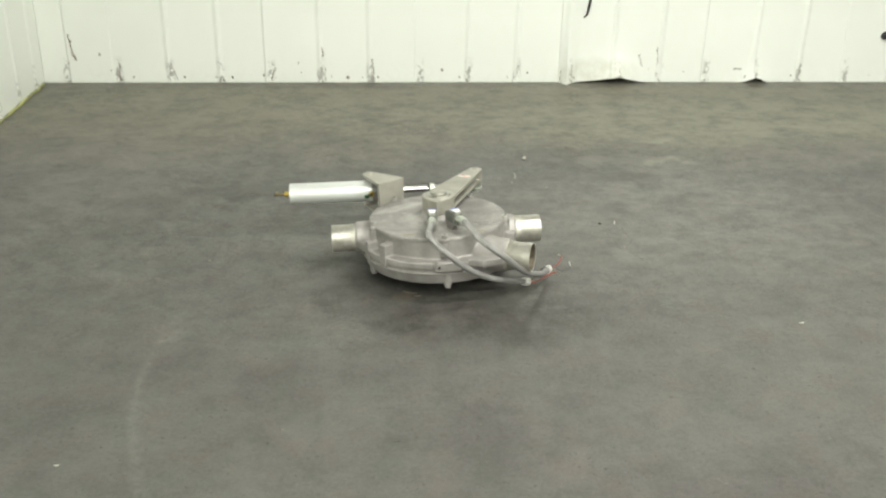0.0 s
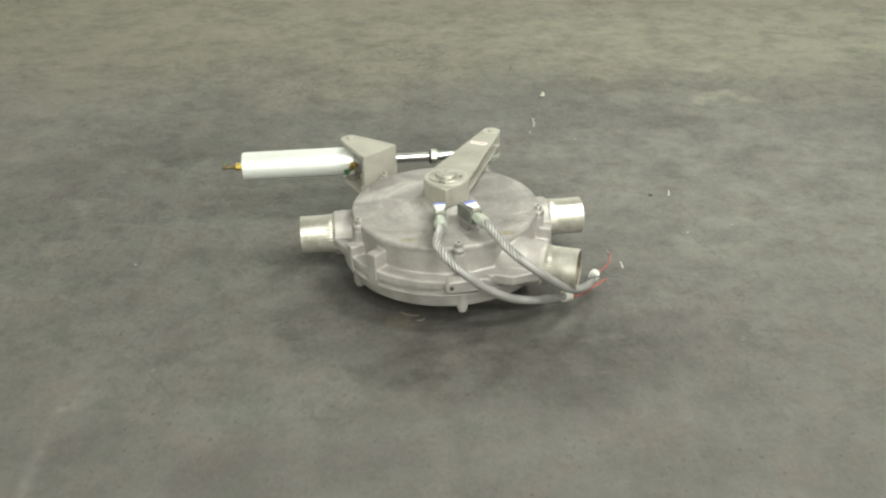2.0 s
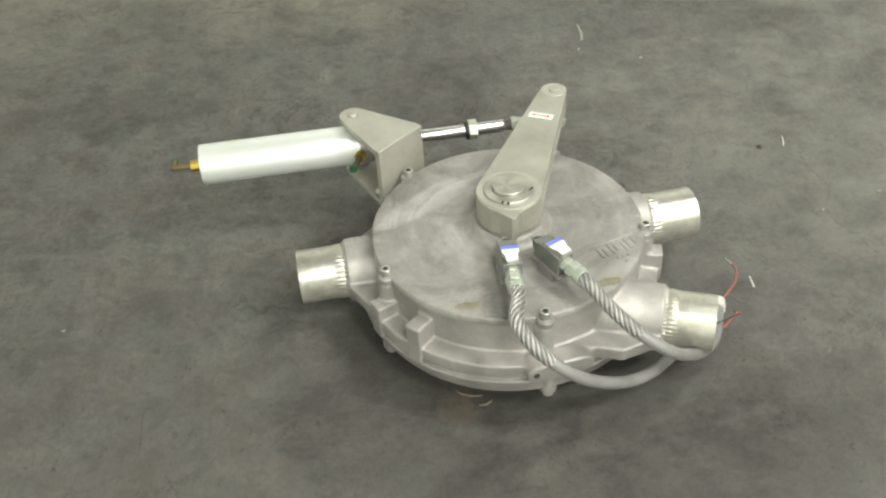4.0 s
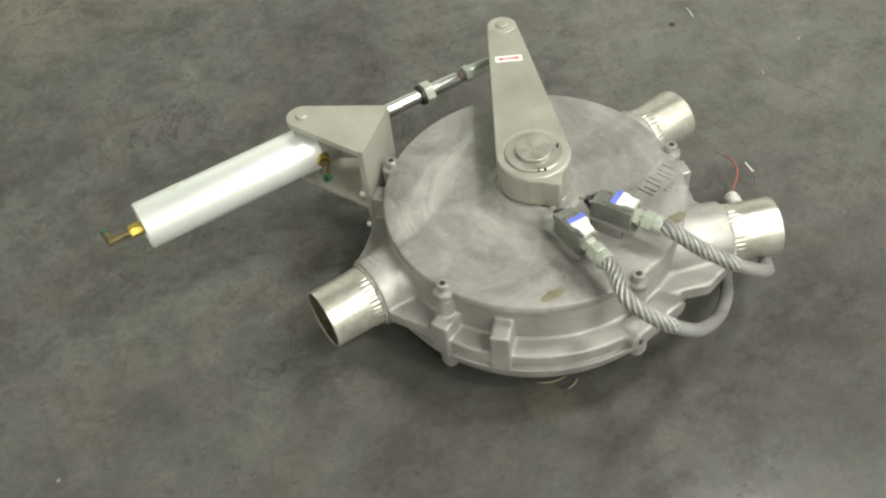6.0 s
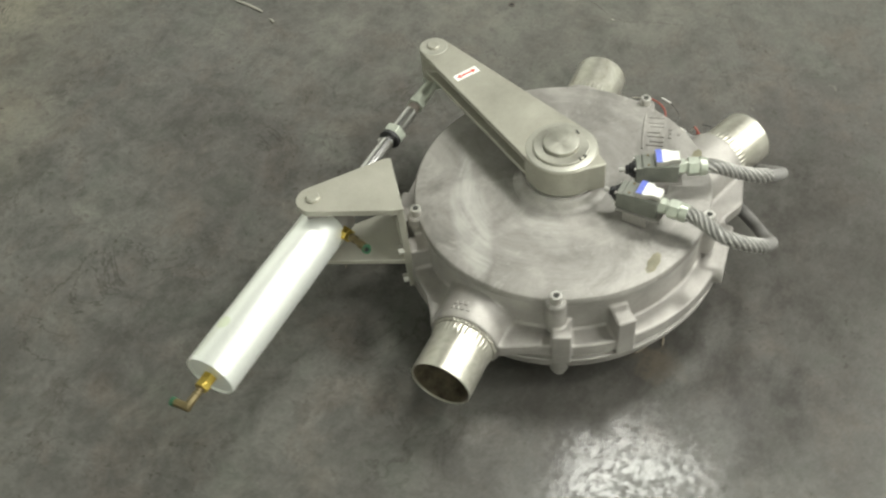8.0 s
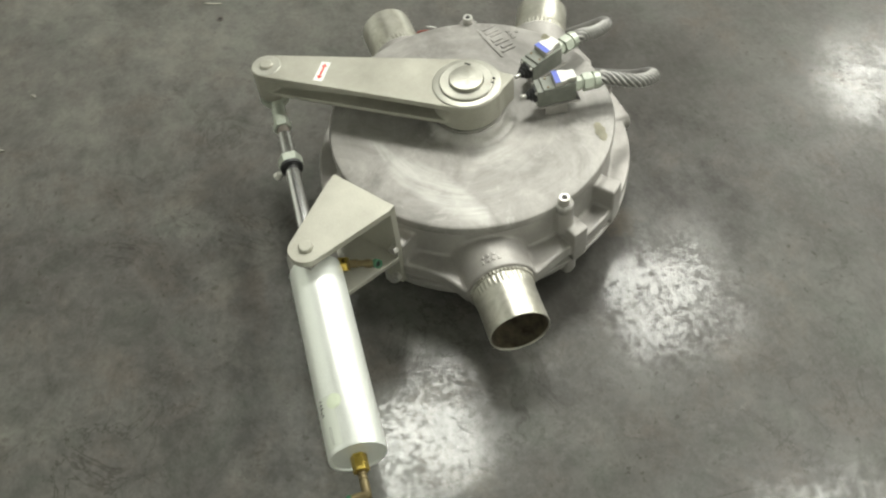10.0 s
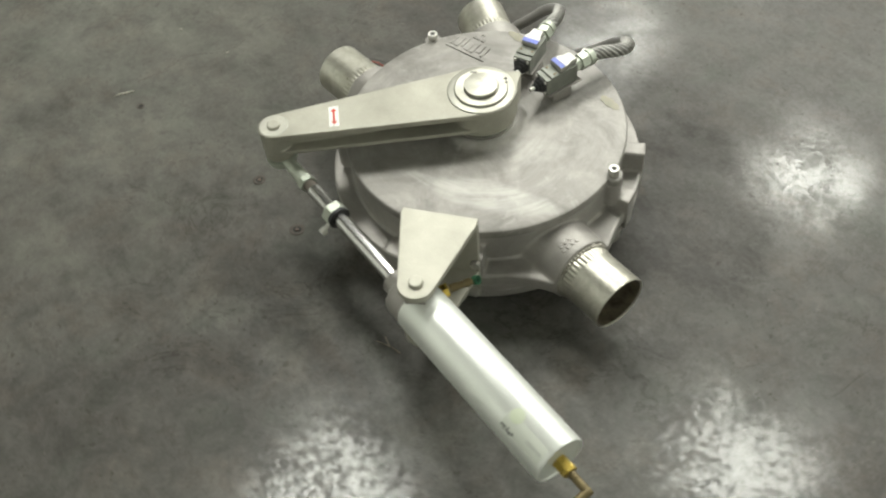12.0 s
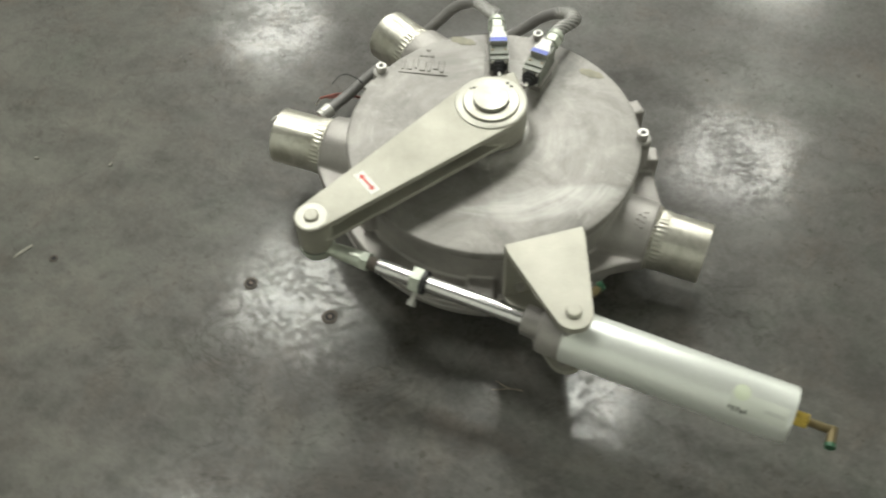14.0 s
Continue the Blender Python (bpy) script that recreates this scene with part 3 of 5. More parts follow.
def dent(x, z):
    """How far the sheet is bent out and lifted at a place along the back wall."""
    d = x - 1.435 - 0.03 * z
    fold = max(0.0, 1 + d / 0.020 if d < 0 else 1 - d / 0.085) * (0.045 * max(0.0, 1 - z / 1.1) + 0.030 * max(0.0, 1 - z / 0.22))
    tent = max(0.0, min((x - 1.44) / 0.35, (1.99 - x) / 0.20, 1.0))
    bulge = tent ** 1.5 * 0.060 * max(0.0, 1 - z / (0.09 + 0.10 * tent))
    pinch = math.exp(-((x - 2.70) / 0.09) ** 2) * 0.030 * max(0.0, 1 - z / 0.15)
    lift = (tent ** 1.6 * 0.046 + math.exp(-((x - 2.70) / 0.055) ** 2) * 0.034) * max(0.0, 1 - z / 0.2)
    return fold + bulge + pinch, lift


wall_north = tagged(new("wall_north"), "white ribbed sheet metal wall, scuffed and bent along its foot", "wall", kind="structure")
edges = [X0, -1.640]
while edges[-1] < X1:
    edges.append(round(RIB0 + RIB * 3 * (len(edges) - 2) - RIB * 0.12, 4))
edges = [e for e in edges if e < X1] + [X1]
for n, (a, b) in enumerate(zip(edges, edges[1:])):
    bm = bmesh.new()
    prof = rib_profile(b - a + 0.012, (RIB0 - a) % RIB)
    fine = fine_profile(prof)
    step = 0.0012 * (n % 2)
    grid = []
    for z in HEIGHTS:
        row = []
        for s, o in fine:
            out, lift = dent(a + s, z)
            row.append(bm.verts.new((a + s, Y1 - 0.004 - step - o - out, z + lift)))
        grid.append(row)
    for low, top in zip(grid, grid[1:]):
        for k in range(len(fine) - 1):
            bm.faces.new((low[k], low[k + 1], top[k + 1], top[k]))
    ob = finish("panel", bm, WALL, wall_north, angle=60)
    thick = ob.modifiers.new("sheet", "SOLIDIFY")
    thick.thickness, thick.offset = 0.0015, 0
bm = bmesh.new()
block(bm, X0 - 0.2, X1 + 0.2, Y1 + 0.01, Y1 + 0.2, -0.1, H)
finish("backing", bm, BACKING, wall_north, "dark core behind the wall sheets")

wall_west = tagged(new("wall_west"), "white ribbed sheet metal side wall", "wall", kind="structure")
y = Y1
n = 0
while y > Y0 + 0.01:
    low_y = max(Y0, y - RIB * 3)
    bm = bmesh.new()
    prof = fine_profile(rib_profile(y - low_y + 0.01, 0.16))
    step = 0.0012 * (n % 2)
    grid = [[bm.verts.new((X0 + 0.004 + step + o, y - s, z)) for s, o in prof] for z in (0.006, 0.010, 0.03, 0.1, 0.5, H)]
    for low, top in zip(grid, grid[1:]):
        for k in range(len(prof) - 1):
            bm.faces.new((low[k], low[k + 1], top[k + 1], top[k]))
    ob = finish("panel", bm, WALL, wall_west, angle=60)
    thick = ob.modifiers.new("sheet", "SOLIDIFY")
    thick.thickness, thick.offset = 0.0015, 0
    y, n = low_y, n + 1
bm = bmesh.new()
block(bm, X0 - 0.2, X0, Y0 - 0.2, Y1 + 0.01, -0.1, H)
finish("backing", bm, BACKING, wall_west, "dark core behind the wall sheets")
bm = bmesh.new()
line = [Vector((X0 + 0.016 + 0.010 * noise.noise((0, k * 0.7, 0)), Y1 - 0.06 - k * 0.06, 0.006)) for k in range(60)]
sweep(line, 0.011, 8, bm, lambda f: 0.30 + 1.5 * max(0.0, noise.noise((f * 22, 3, 1)) + 0.1))
tagged(finish("sealant_bead", bm, SEALANT), "yellowed sealant bead along the side wall's foot", "trim", kind="structure")

for name, box in (("wall_south", (X0 - 0.2, X1 + 0.2, Y0 - 0.2, Y0)), ("wall_east", (X1, X1 + 0.2, Y0, Y1 + 0.01))):
    bm = bmesh.new()
    block(bm, *box, -0.1, H)
    tagged(finish(name, bm, WALL), "plain white wall closing the hall", "wall", kind="structure")

# torn crack and a dark knob on the back wall
crack = smooth_line([(1.585, 6.000, 0.62), (1.574, 6.000, 0.55), (1.566, 6.000, 0.49), (1.556, 6.000, 0.435), (1.535, 6.000, 0.415)], 5)
tagged(finish("wall_tear", sweep(crack, 0.006, 8, None, lambda f: 0.5 + 0.9 * math.sin(math.pi * f)), BACKING), "dark curved tear in the white wall sheet", "tear")
bm = lathe([(0, -0.004), (0.024, -0.004), (0.026, 0.012), (0.018, 0.026), (0, 0.028)], 24, pose(3.52, 6.010, 0.305, 90, 0, 0))
tagged(finish("wall_plug", bm, RUBBER), "round black plug on the white wall sheet", "plug")


def wall_scuff(n, points, thick):
    """A ragged scraped line where the paint has gone from the sheet."""
    line = smooth_line([Vector((x, 6.0105, z)) for x, z in points], 7)
    line = [p + Vector((0.010 * noise.noise((k * 0.8, n * 3.1, 0.5)), 0, 0.004 * noise.noise((k * 0.8, n * 3.1, 7.5)))) for k, p in enumerate(line)]
    bm = sweep(line, thick * 0.75, 6, None, lambda f: 0.25 + 1.1 * abs(noise.noise((f * 7.0, n * 2.3, 4.0))))
    tagged(finish("wall_scuff", bm, SCUFF), "brown scraped scuff in the white wall paint", "scuff", "scuffs along the wall's foot")


for n, (points, thick) in enumerate((
    (((-1.616, 0.300), (-1.606, 0.202), (-1.588, 0.140)), 0.012),
    (((-0.107, 0.230), (-0.088, 0.182), (-0.112, 0.140)), 0.011),
    (((2.549, 0.089), (2.618, 0.084), (2.684, 0.070)), 0.009),
    (((2.667, 0.130), (2.679, 0.080), (2.690, 0.030)), 0.010),
    (((1.919, 0.180), (1.930, 0.140), (1.942, 0.105)), 0.006),
    (((1.440, 0.230), (1.427, 0.115), (1.410, 0.012)), 0.007),
    (((-1.330, 0.126), (-1.336, 0.060), (-1.331, 0.008)), 0.010),
    (((-1.021, 0.120), (-1.006, 0.070), (-0.986, 0.021)), 0.007),
    (((-0.723, 0.135), (-0.720, 0.060), (-0.708, 0.008)), 0.008),
    (((2.027, 0.228), (2.040, 0.170), (2.046, 0.127)), 0.005),
    (((-0.076, 0.101), (-0.078, 0.050), (-0.075, 0.008)), 0.006),
    (((0.216, 0.151), (0.222, 0.080), (0.218, 0.011)), 0.006),
    (((-0.411, 0.010), (-0.400, 0.060), (-0.380, 0.093)), 0.007),
)):
    wall_scuff(n, points, thick)

def wall_fleck(x, z, r):
    """A small ragged chip out of the wall paint, with dirt in it."""
    out, _ = dent(x, z)
    bm = bmesh.new()
    ring = [bm.verts.new((x + r * 1.2 * math.cos(k * 0.7854) * (1 + 0.6 * noise.noise((x * 9, k * 1.3, z))), 6.0115 - out, z + r * 1.5 * math.sin(k * 0.7854) * (1 + 0.6 * noise.noise((x * 9, k * 1.7, z + 5))))) for k in range(8)]
    top = bm.verts.new((x, 6.0095 - out, z))
    for k in range(8):
        bm.faces.new((ring[k], ring[(k + 1) & 7], top))
    bm.faces.new(ring[::-1])
    tagged(finish("wall_chip", bm, SCUFF), "small brown chip in the white wall paint", "scuff", "scuffs along the wall's foot")


for x, z, r in ((-1.445, 0.175, 0.0066), (-1.386, 0.077, 0.0044), (-1.255, 0.035, 0.0044), (-0.946, 0.035, 0.0055), (-1.046, 0.035, 0.0044), (-0.753, 0.035, 0.0033), (-0.652, 0.035, 0.0055), (-0.46, 0.045, 0.0055), (-0.243, 0.124, 0.0044), (-0.228, 0.063, 0.0033), (-0.039, 0.038, 0.0044), (0.063, 0.031, 0.0088), (0.155, 0.034, 0.0044), (0.251, 0.034, 0.0055), (0.655, 0.081, 0.0066), (0.767, 0.034, 0.0044), (1.075, 0.034, 0.0033), (1.201, 0.063, 0.0044), (1.495, 0.037, 0.0066), (1.71, 0.103, 0.0088), (1.7, 0.048, 0.0055), (1.879, 0.07, 0.0066), (1.989, 0.085, 0.0033), (2.218, 0.07, 0.0033), (2.628, 0.04, 0.0055), (2.939, 0.044, 0.0044), (3.0, 0.107, 0.0033), (3.468, 0.043, 0.0033)):
    wall_fleck(x, z, r)

# ceiling fixtures
first = None
for lx, ly in LAMPS:
    if first is None:
        first = tagged(new("ceiling_light"), "white square ceiling light fixture, switched on", "ceiling light", "ceiling lights in rows")
        bm = bmesh.new()
        block(bm, -0.46, 0.46, -0.46, 0.46, 0.0, 0.09)
        finish("housing", bm, FIXTURE, first, bevel=0.006)
        bm = bmesh.new()
        block(bm, -0.42, 0.42, -0.42, 0.42, -0.008, 0.001)
        finish("diffuser", bm, GLOW, first, "glowing white diffuser")
        for sx in (-0.25, 0.25):
            bm = bmesh.new()
            rod(bm, (0, sx, 0.085), (0, sx, H - LAMP_Z), 0.008, 12)
            finish("hanger", bm, FIXTURE, first)
        first.matrix_world = pose(lx, ly, LAMP_Z)
    else:
        copy_thing(first, pose(lx, ly, LAMP_Z))

# ---- the diverter valve, leaning on its centre boss ----
BASE = 0.2215
valve = tagged(new("diverter_valve"), "cast aluminium diverter valve with air cylinder, lying on the floor", "valve")
valve.matrix_world = pose(0.4380, 3.3135, 0.0, -3.97, -2.26, -0.31)


def vpart(name, bm, mat, parent=None, label="", **more):
    bmesh.ops.translate(bm, verts=bm.verts, vec=(0, 0, BASE))
    return finish(name, bm, mat, parent or valve, label, **more)


def polar(r, degrees, z=0.0):
    return Vector((r * math.cos(radians(degrees)), r * math.sin(radians(degrees)), z))


SCREW_AT = [200, 272, 344, 56, 128]
SCREW_R = 0.252
TUBE_R = 0.0508
# mouth, direction outwards, length of bare tube, outline of the skirt on either side (distance back, distance aside)
TUBES = {
    "inlet_tube": ((-0.395, 0.044, -0.100), 180.0, 0.091, ((0.018, 0.071), (0.040, 0.086), (0.066, 0.110), (0.092, 0.138), (0.150, 0.148)), ((0.030, 0.118), (0.120, 0.118))),
    "outlet_tube": ((0.390, 0.067, -0.103), 3.0, 0.100, ((0.055, 0.125), (0.145, 0.125)), ((0.055, 0.125), (0.145, 0.125))),
    "branch_tube": ((0.3158, -0.2461, -0.100), -23.0, 0.088, ((0.060, 0.105), (0.150, 0.105)), ((0.060, 0.125), (0.150, 0.125))),
}

# housing: one casting, its edges rounded as cast
bm = lathe([(0, -0.026), (0.2475, -0.026), (0.2475, -0.090), (0.283, -0.092), (0.283, -0.116), (0, -0.116)], 128)
for a in SCREW_AT:
    p = polar(SCREW_R, a)
    rod(bm, (p.x, p.y, -0.078), (p.x, p.y, -0.0265), 0.0165)
for a, w, top, low, reach in ((202.0, 0.031, -0.063, -0.134, 0.2870), (222.7, 0.031, -0.047, -0.130, 0.2860), (107.0, 0.046, -0.080, -0.125, 0.2885), (344, 0.034, -0.060, -0.125, 0.2885)):
    block(bm, 0.235, reach, -w / 2, w / 2, low, top, pose(0, 0, 0, 0, 0, a))
# rounded cross lug at the front screw
m = pose(0, 0, 0, 0, 0, 272 + 4)
upright = m @ Matrix(((0, 0, 1, 0), (1, 0, 0, 0), (0, 1, 0, 0), (0, 0, 0, 1)))
prism(bm, hull((-0.046, -0.104), 0.0165, (0.042, -0.104), 0.0165), 0.255, 0.292, upright)
# bracket pad
block(bm, 0.235, 0.2752, 0.018, 0.054, -0.120, -0.045, pose(0, 0, 0, 0, 0, 128))
block(bm, 0.235, 0.2752, -0.054, -0.018, -0.120, -0.045, pose(0, 0, 0, 0, 0, 128))
for mouth, a, bare, right_skirt, left_skirt in TUBES.values():
    out = polar(1, a)
    end = Vector(mouth) - out * bare
    turn = Matrix.Translation(end) @ out.to_track_quat("Z", "Y").to_matrix().to_4x4()
    lathe([(0.0485, 0), (0.0595, 0), (0.0605, -0.035), (0.0665, -0.10), (0.0665, -0.15), (0.0485, -0.15)], 56, turn, bm, True)
    # flared skirt at the flange's height, on both sides of the bore
    s = out.cross(Vector((0, 0, 1)))
    for sign, edge in ((1, right_skirt), (-1, left_skirt)):
        pts = [end + s * sign * 0.0495, end + s * sign * 0.061] + [end - out * back_by + s * sign * wide for back_by, wide in edge] + [end - out * 0.13 + s * sign * 0.0495]
        if sign < 0:
            pts.reverse()
        prism(bm, [(q.x, q.y) for q in pts], -0.114, -0.088)
housing = vpart("housing", bm, CAST, label="matte cast aluminium housing with lugs and collars", round_all=True)
# dark disc on the lug paints a drilled hole's shade
bm = lathe([(0, 0.2905), (0.0058, 0.2905), (0.0052, 0.2928), (0, 0.2928)], 20, upright @ pose(-0.046, -0.104, 0))
vpart("lug_hole", bm, DARK_SOCKET, housing, "dark disc standing for the shade of the lug's drilled hole")
re = housing.modifiers.new("cast_skin", "REMESH")
re.mode, re.voxel_size, re.use_smooth_shade = "VOXEL", 0.0024, True
sm = housing.modifiers.new("cast_radius", "SMOOTH")
sm.factor, sm.iterations = 0.5, 5

bm = lathe([(0, -0.114), (0.275, -0.114), (0.275, -0.128), (0.2825, -0.130), (0.2825, -0.136), (0.2705, -0.139), (0.2690, -0.166), (0.264, -0.174), (0.253, -0.178), (0, -0.180)], 128)
lower = vpart("lower_cover", bm, CAST, bevel=0.0015)
bm = lathe([(0, -0.178), (0.060, -0.178), (0.056, -0.212), (0.050, -0.2172), (0, -0.2172)], 48)
vpart("centre_boss", bm, CAST, lower)
for n, a in enumerate(SCREW_AT):
    bm = bmesh.new()
    p = polar(0.260, a + 1.2)
    rod(bm, (p.x, p.y, -0.181), (p.x, p.y, -0.116), 0.0150, 28)
    rod(bm, (p.x, p.y, -0.1915), (p.x, p.y, -0.180), 0.0105, 20, 0.0120)
    vpart("foot_boss", bm, CAST, lower, bevel=0.0012)

# tubes
for name, (mouth, a, bare, _, _) in TUBES.items():
    out = polar(1, a)
    mouth = Vector(mouth)
    bm = bmesh.new()
    pipe(bm, mouth - out * (bare + 0.045), mouth, TUBE_R, TUBE_R - 0.0022)
    tube = vpart(name, bm, STEEL, label="bright stainless steel tube stub, open end")
    bm = bmesh.new()
    turn = Matrix.Translation(mouth - out * bare) @ out.to_track_quat("Z", "Y").to_matrix().to_4x4()
    lathe([(TUBE_R - 0.001, -0.0035), (TUBE_R + 0.0034, -0.0035), (TUBE_R + 0.0040, 0.0), (TUBE_R + 0.0026, 0.0036), (TUBE_R - 0.001, 0.0052)], 208, None, bm, True)
    for v in bm.verts:
        a, r = math.atan2(v.co.y, v.co.x), math.hypot(v.co.x, v.co.y)
        if r > TUBE_R:
            swell = 0.0007 * math.sin(52 * a) + 0.0006 * math.sin(17 * a + 1.3)
            v.co.x, v.co.y = (r + swell) * math.cos(a), (r + swell) * math.sin(a)
            v.co.z += 0.0005 * math.sin(52 * a + 0.9) + 0.0006 * math.sin(11 * a)
    bmesh.ops.transform(bm, matrix=turn, verts=bm.verts)
    vpart("weld_bead", bm, BEAD, tube)
    bm = bmesh.new()
    rows = [[bm.verts.new(turn @ Vector((r * math.cos(k * math.pi / 160), r * math.sin(k * math.pi / 160), 0.0035 + 0.019 * n / 6)))
             for k in range(320) for r in (TUBE_R + 0.0002 + 0.0013 * (0.5 + 0.5 * math.sin(k * math.pi / 4)) * math.sin(math.pi * min(1.0, (n + 0.8) / 6.8)),)] for n in range(7)]
    for low, top in zip(rows, rows[1:]):
        for k in range(320):
            bm.faces.new((low[k], low[(k + 1) % 320], top[(k + 1) % 320], top[k]))
    vpart("crimped_band", bm, STEEL, tube, "finely crimped end of the tube by the weld")
    # black disc closes the tube and paints the shade of its depth
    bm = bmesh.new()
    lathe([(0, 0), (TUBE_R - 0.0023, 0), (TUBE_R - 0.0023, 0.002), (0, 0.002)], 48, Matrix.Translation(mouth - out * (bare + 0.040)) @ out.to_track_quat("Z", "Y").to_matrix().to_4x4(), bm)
    vpart("bore", bm, HOLE_BLACK, tube, "near-black disc standing for the shade deep in the bore")
    bm = bmesh.new()
    pipe(bm, mouth - out * (bare + 0.037), mouth - out * 0.0025, TUBE_R - 0.0024, TUBE_R - 0.0030)
    vpart("lining", bm, BORE, tube, "brown-stained inside of the tube")

# stamped code on the inlet collar, as plain bars
for n, (cx, tilt) in enumerate(((-0.286, 2), (-0.286, 11), (-0.286, 20), (-0.286, 29), (-0.276, 9), (-0.276, 18), (-0.276, 27))):
    bm = bmesh.new()
    block(bm, -0.0032, 0.0032, -0.0026, 0.0026, 0.0595, 0.0616, Matrix.Translation((cx, 0.044, -0.100)) @ Matrix.Rotation(radians(-tilt + 4), 4, "X"))
    vpart("stamp_bar", bm, CAST, housing, "small raised stamped mark", bevel=0.0006)

# lid
bm = lathe([(0, -0.0100), (0.0850, -0.0100), (0.180, -0.0112), (0.244, -0.0100), (0.2495, -0.0115), (0.2515, -0.0150), (0.2515, -0.0255), (0, -0.0255)], 128)
lid = vpart("lid", bm, LID, label="flat round cast lid with cloudy stains", bevel=0.0008)
HUB = Vector((0.005, 0.0015))
hub_at = pose(HUB.x, HUB.y, 0)
bm = lathe([(0, 0.0068), (0.0640, 0.0068), (0.0665, 0.0052), (0.0690, 0.0005), (0.0715, -0.0050), (0.0760, -0.0085), (0.0830, -0.0104), (0, -0.0106)], 72, hub_at)
vpart("shaft_boss", bm, LID, lid, "low round boss under the lever hub")
for a in SCREW_AT:
    p = polar(SCREW_R, a)
    at = Matrix.Translation((p.x, p.y, 0))
    vpart("screw_ear", lathe([(0, -0.0258), (0.0165, -0.0258), (0.0165, -0.0150), (0.0145, -0.0122), (0, -0.0120)], 32, at), LID, lid)
    bm = bmesh.new()
    lathe([(0, -0.0125), (0.0092, -0.0125), (0.0092, 0.0015), (0.0084, 0.0025), (0.0052, 0.0025), (0.0050, -0.0045), (0, -0.0045)], 24, at, bm)
    screw = vpart("cap_screw", bm, SCREW, lid, "socket head cap screw")
    # dark hexagon fills the recess and paints its shade
    bm = bmesh.new()
    prism(bm, hexagon(0.0050), 0.0010, 0.0027, at)
    vpart("socket", bm, DARK_SOCKET, screw, "dark hexagon standing for the shade in the socket")
# brown cast marks on the lid
for n, (px_, py_, turn, sx, sy) in enumerate(((-0.111, -0.199, -3, 0.023, 0.0088), (0.135, -0.194, 5, 0.024, 0.0092))):
    bm = bmesh.new()
    prism(bm, [(sx * math.cos(k * math.pi / 12) * (1 + 0.12 * math.sin(3 * k)), sy * math.sin(k * math.pi / 12) * (1 + 0.15 * math.cos(2 * k))) for k in range(24)], -0.0125, -0.0098, pose(px_, py_, 0, 0, 0, turn))
    vpart("casting_plug", bm, OLIVE, lid, "brownish cast-in plug mark")
# raised maker's mark as plain bars
mark = pose(0.174, -0.108, 0, 0, 0, 194)
for u, wide, low, top in (
    (-0.042, 0.006, -0.012, 0.016), (-0.031, 0.009, -0.012, 0.016), (-0.018, 0.005, -0.008, 0.017), (-0.009, 0.011, -0.012, 0.010), (0.006, 0.006, -0.012, 0.017), (0.016, 0.009, -0.006, 0.017), (0.029, 0.006, -0.012, 0.017),
    (-0.046, 0.090, -0.0205, -0.0170), (-0.014, 0.007, 0.024, 0.031), (-0.004, 0.007, 0.024, 0.031), (0.006, 0.007, 0.024, 0.031), (-0.003, 0.007, 0.039, 0.045),
):
    bm = bmesh.new()
    block(bm, u, u + wide, low, top, -0.0125, -0.0088, mark)
    vpart("mark_bar", bm, LID, lid, "raised cast bar of the maker's mark", bevel=0.0010)

# lever arm
ARM_TO = Vector((0.1725, 0.3205))
bm = bmesh.new()
top_outline = hull(HUB, 0.0605, ARM_TO, 0.0275)
prism(bm, top_outline, 0.0545, 0.0655)
prism(bm, hull(HUB, 0.0590, ARM_TO, 0.0270), 0.0200, 0.0275)
prism(bm, hull(HUB, 0.024, ARM_TO, 0.0090), 0.0250, 0.0600)
lathe([(0, 0.0120), (0.0600, 0.0120), (0.0600, 0.0650), (0, 0.0650)], 56, hub_at, bm)
lathe([(0, 0.0030), (0.0268, 0.0030), (0.0268, 0.0650), (0, 0.0650)], 40, pose(ARM_TO.x, ARM_TO.y, 0), bm)
prism(bm, ((-0.052, -0.030), (-0.043, -0.045), (-0.030, -0.057), (-0.0190, -0.0715), (-0.0120, -0.0805), (-0.0060, -0.0805), (0.0010, -0.0710), (0.010, -0.062), (0.024, -0.056), (0.02, 0.0), (-0.02, 0.0)), 0.0125, 0.0653, hub_at)
arm = vpart("lever_arm", bm, ARM_METAL, label="matte grey cast lever arm with a recessed side", round_all=True)
skin = arm.modifiers.new("cast_skin", "REMESH")
skin.mode, skin.voxel_size, skin.use_smooth_shade = "VOXEL", 0.0014, True
soft_edge = arm.modifiers.new("cast_radius", "SMOOTH")
soft_edge.factor, soft_edge.iterations = 0.5, 3
bm = lathe([(0, 0.0070), (0.0605, 0.0070), (0.0605, 0.0098), (0.0570, 0.0099), (0.0570, 0.0124), (0, 0.0124)], 56, hub_at)
vpart("hub_ring", bm, SCREW, arm, "thin bright ring under the hub")
bm = lathe([(0.0365, 0.0640), (0.0588, 0.0640), (0.0588, 0.0672), (0.0560, 0.0682), (0.0365, 0.0682)], 56, hub_at, closed=True)
vpart("hub_face", bm, MACHINED, arm, bevel=0.0006)
bm = lathe([(0.0300, 0.0650), (0.0465, 0.0650), (0.0465, 0.0715), (0.0450, 0.0728), (0.0300, 0.0728)], 56, hub_at, closed=True)
vpart("snap_ring", bm, TURNED, arm, "steel retaining ring")
bm = lathe([(0, 0.0650), (0.0295, 0.0650), (0.0295, 0.0785), (0.0285, 0.0798), (0.0275, 0.0800), (0, 0.0800)], 56, hub_at)
vpart("shaft_end", bm, TURNED, arm, "turned shaft end with a shallow ridge")
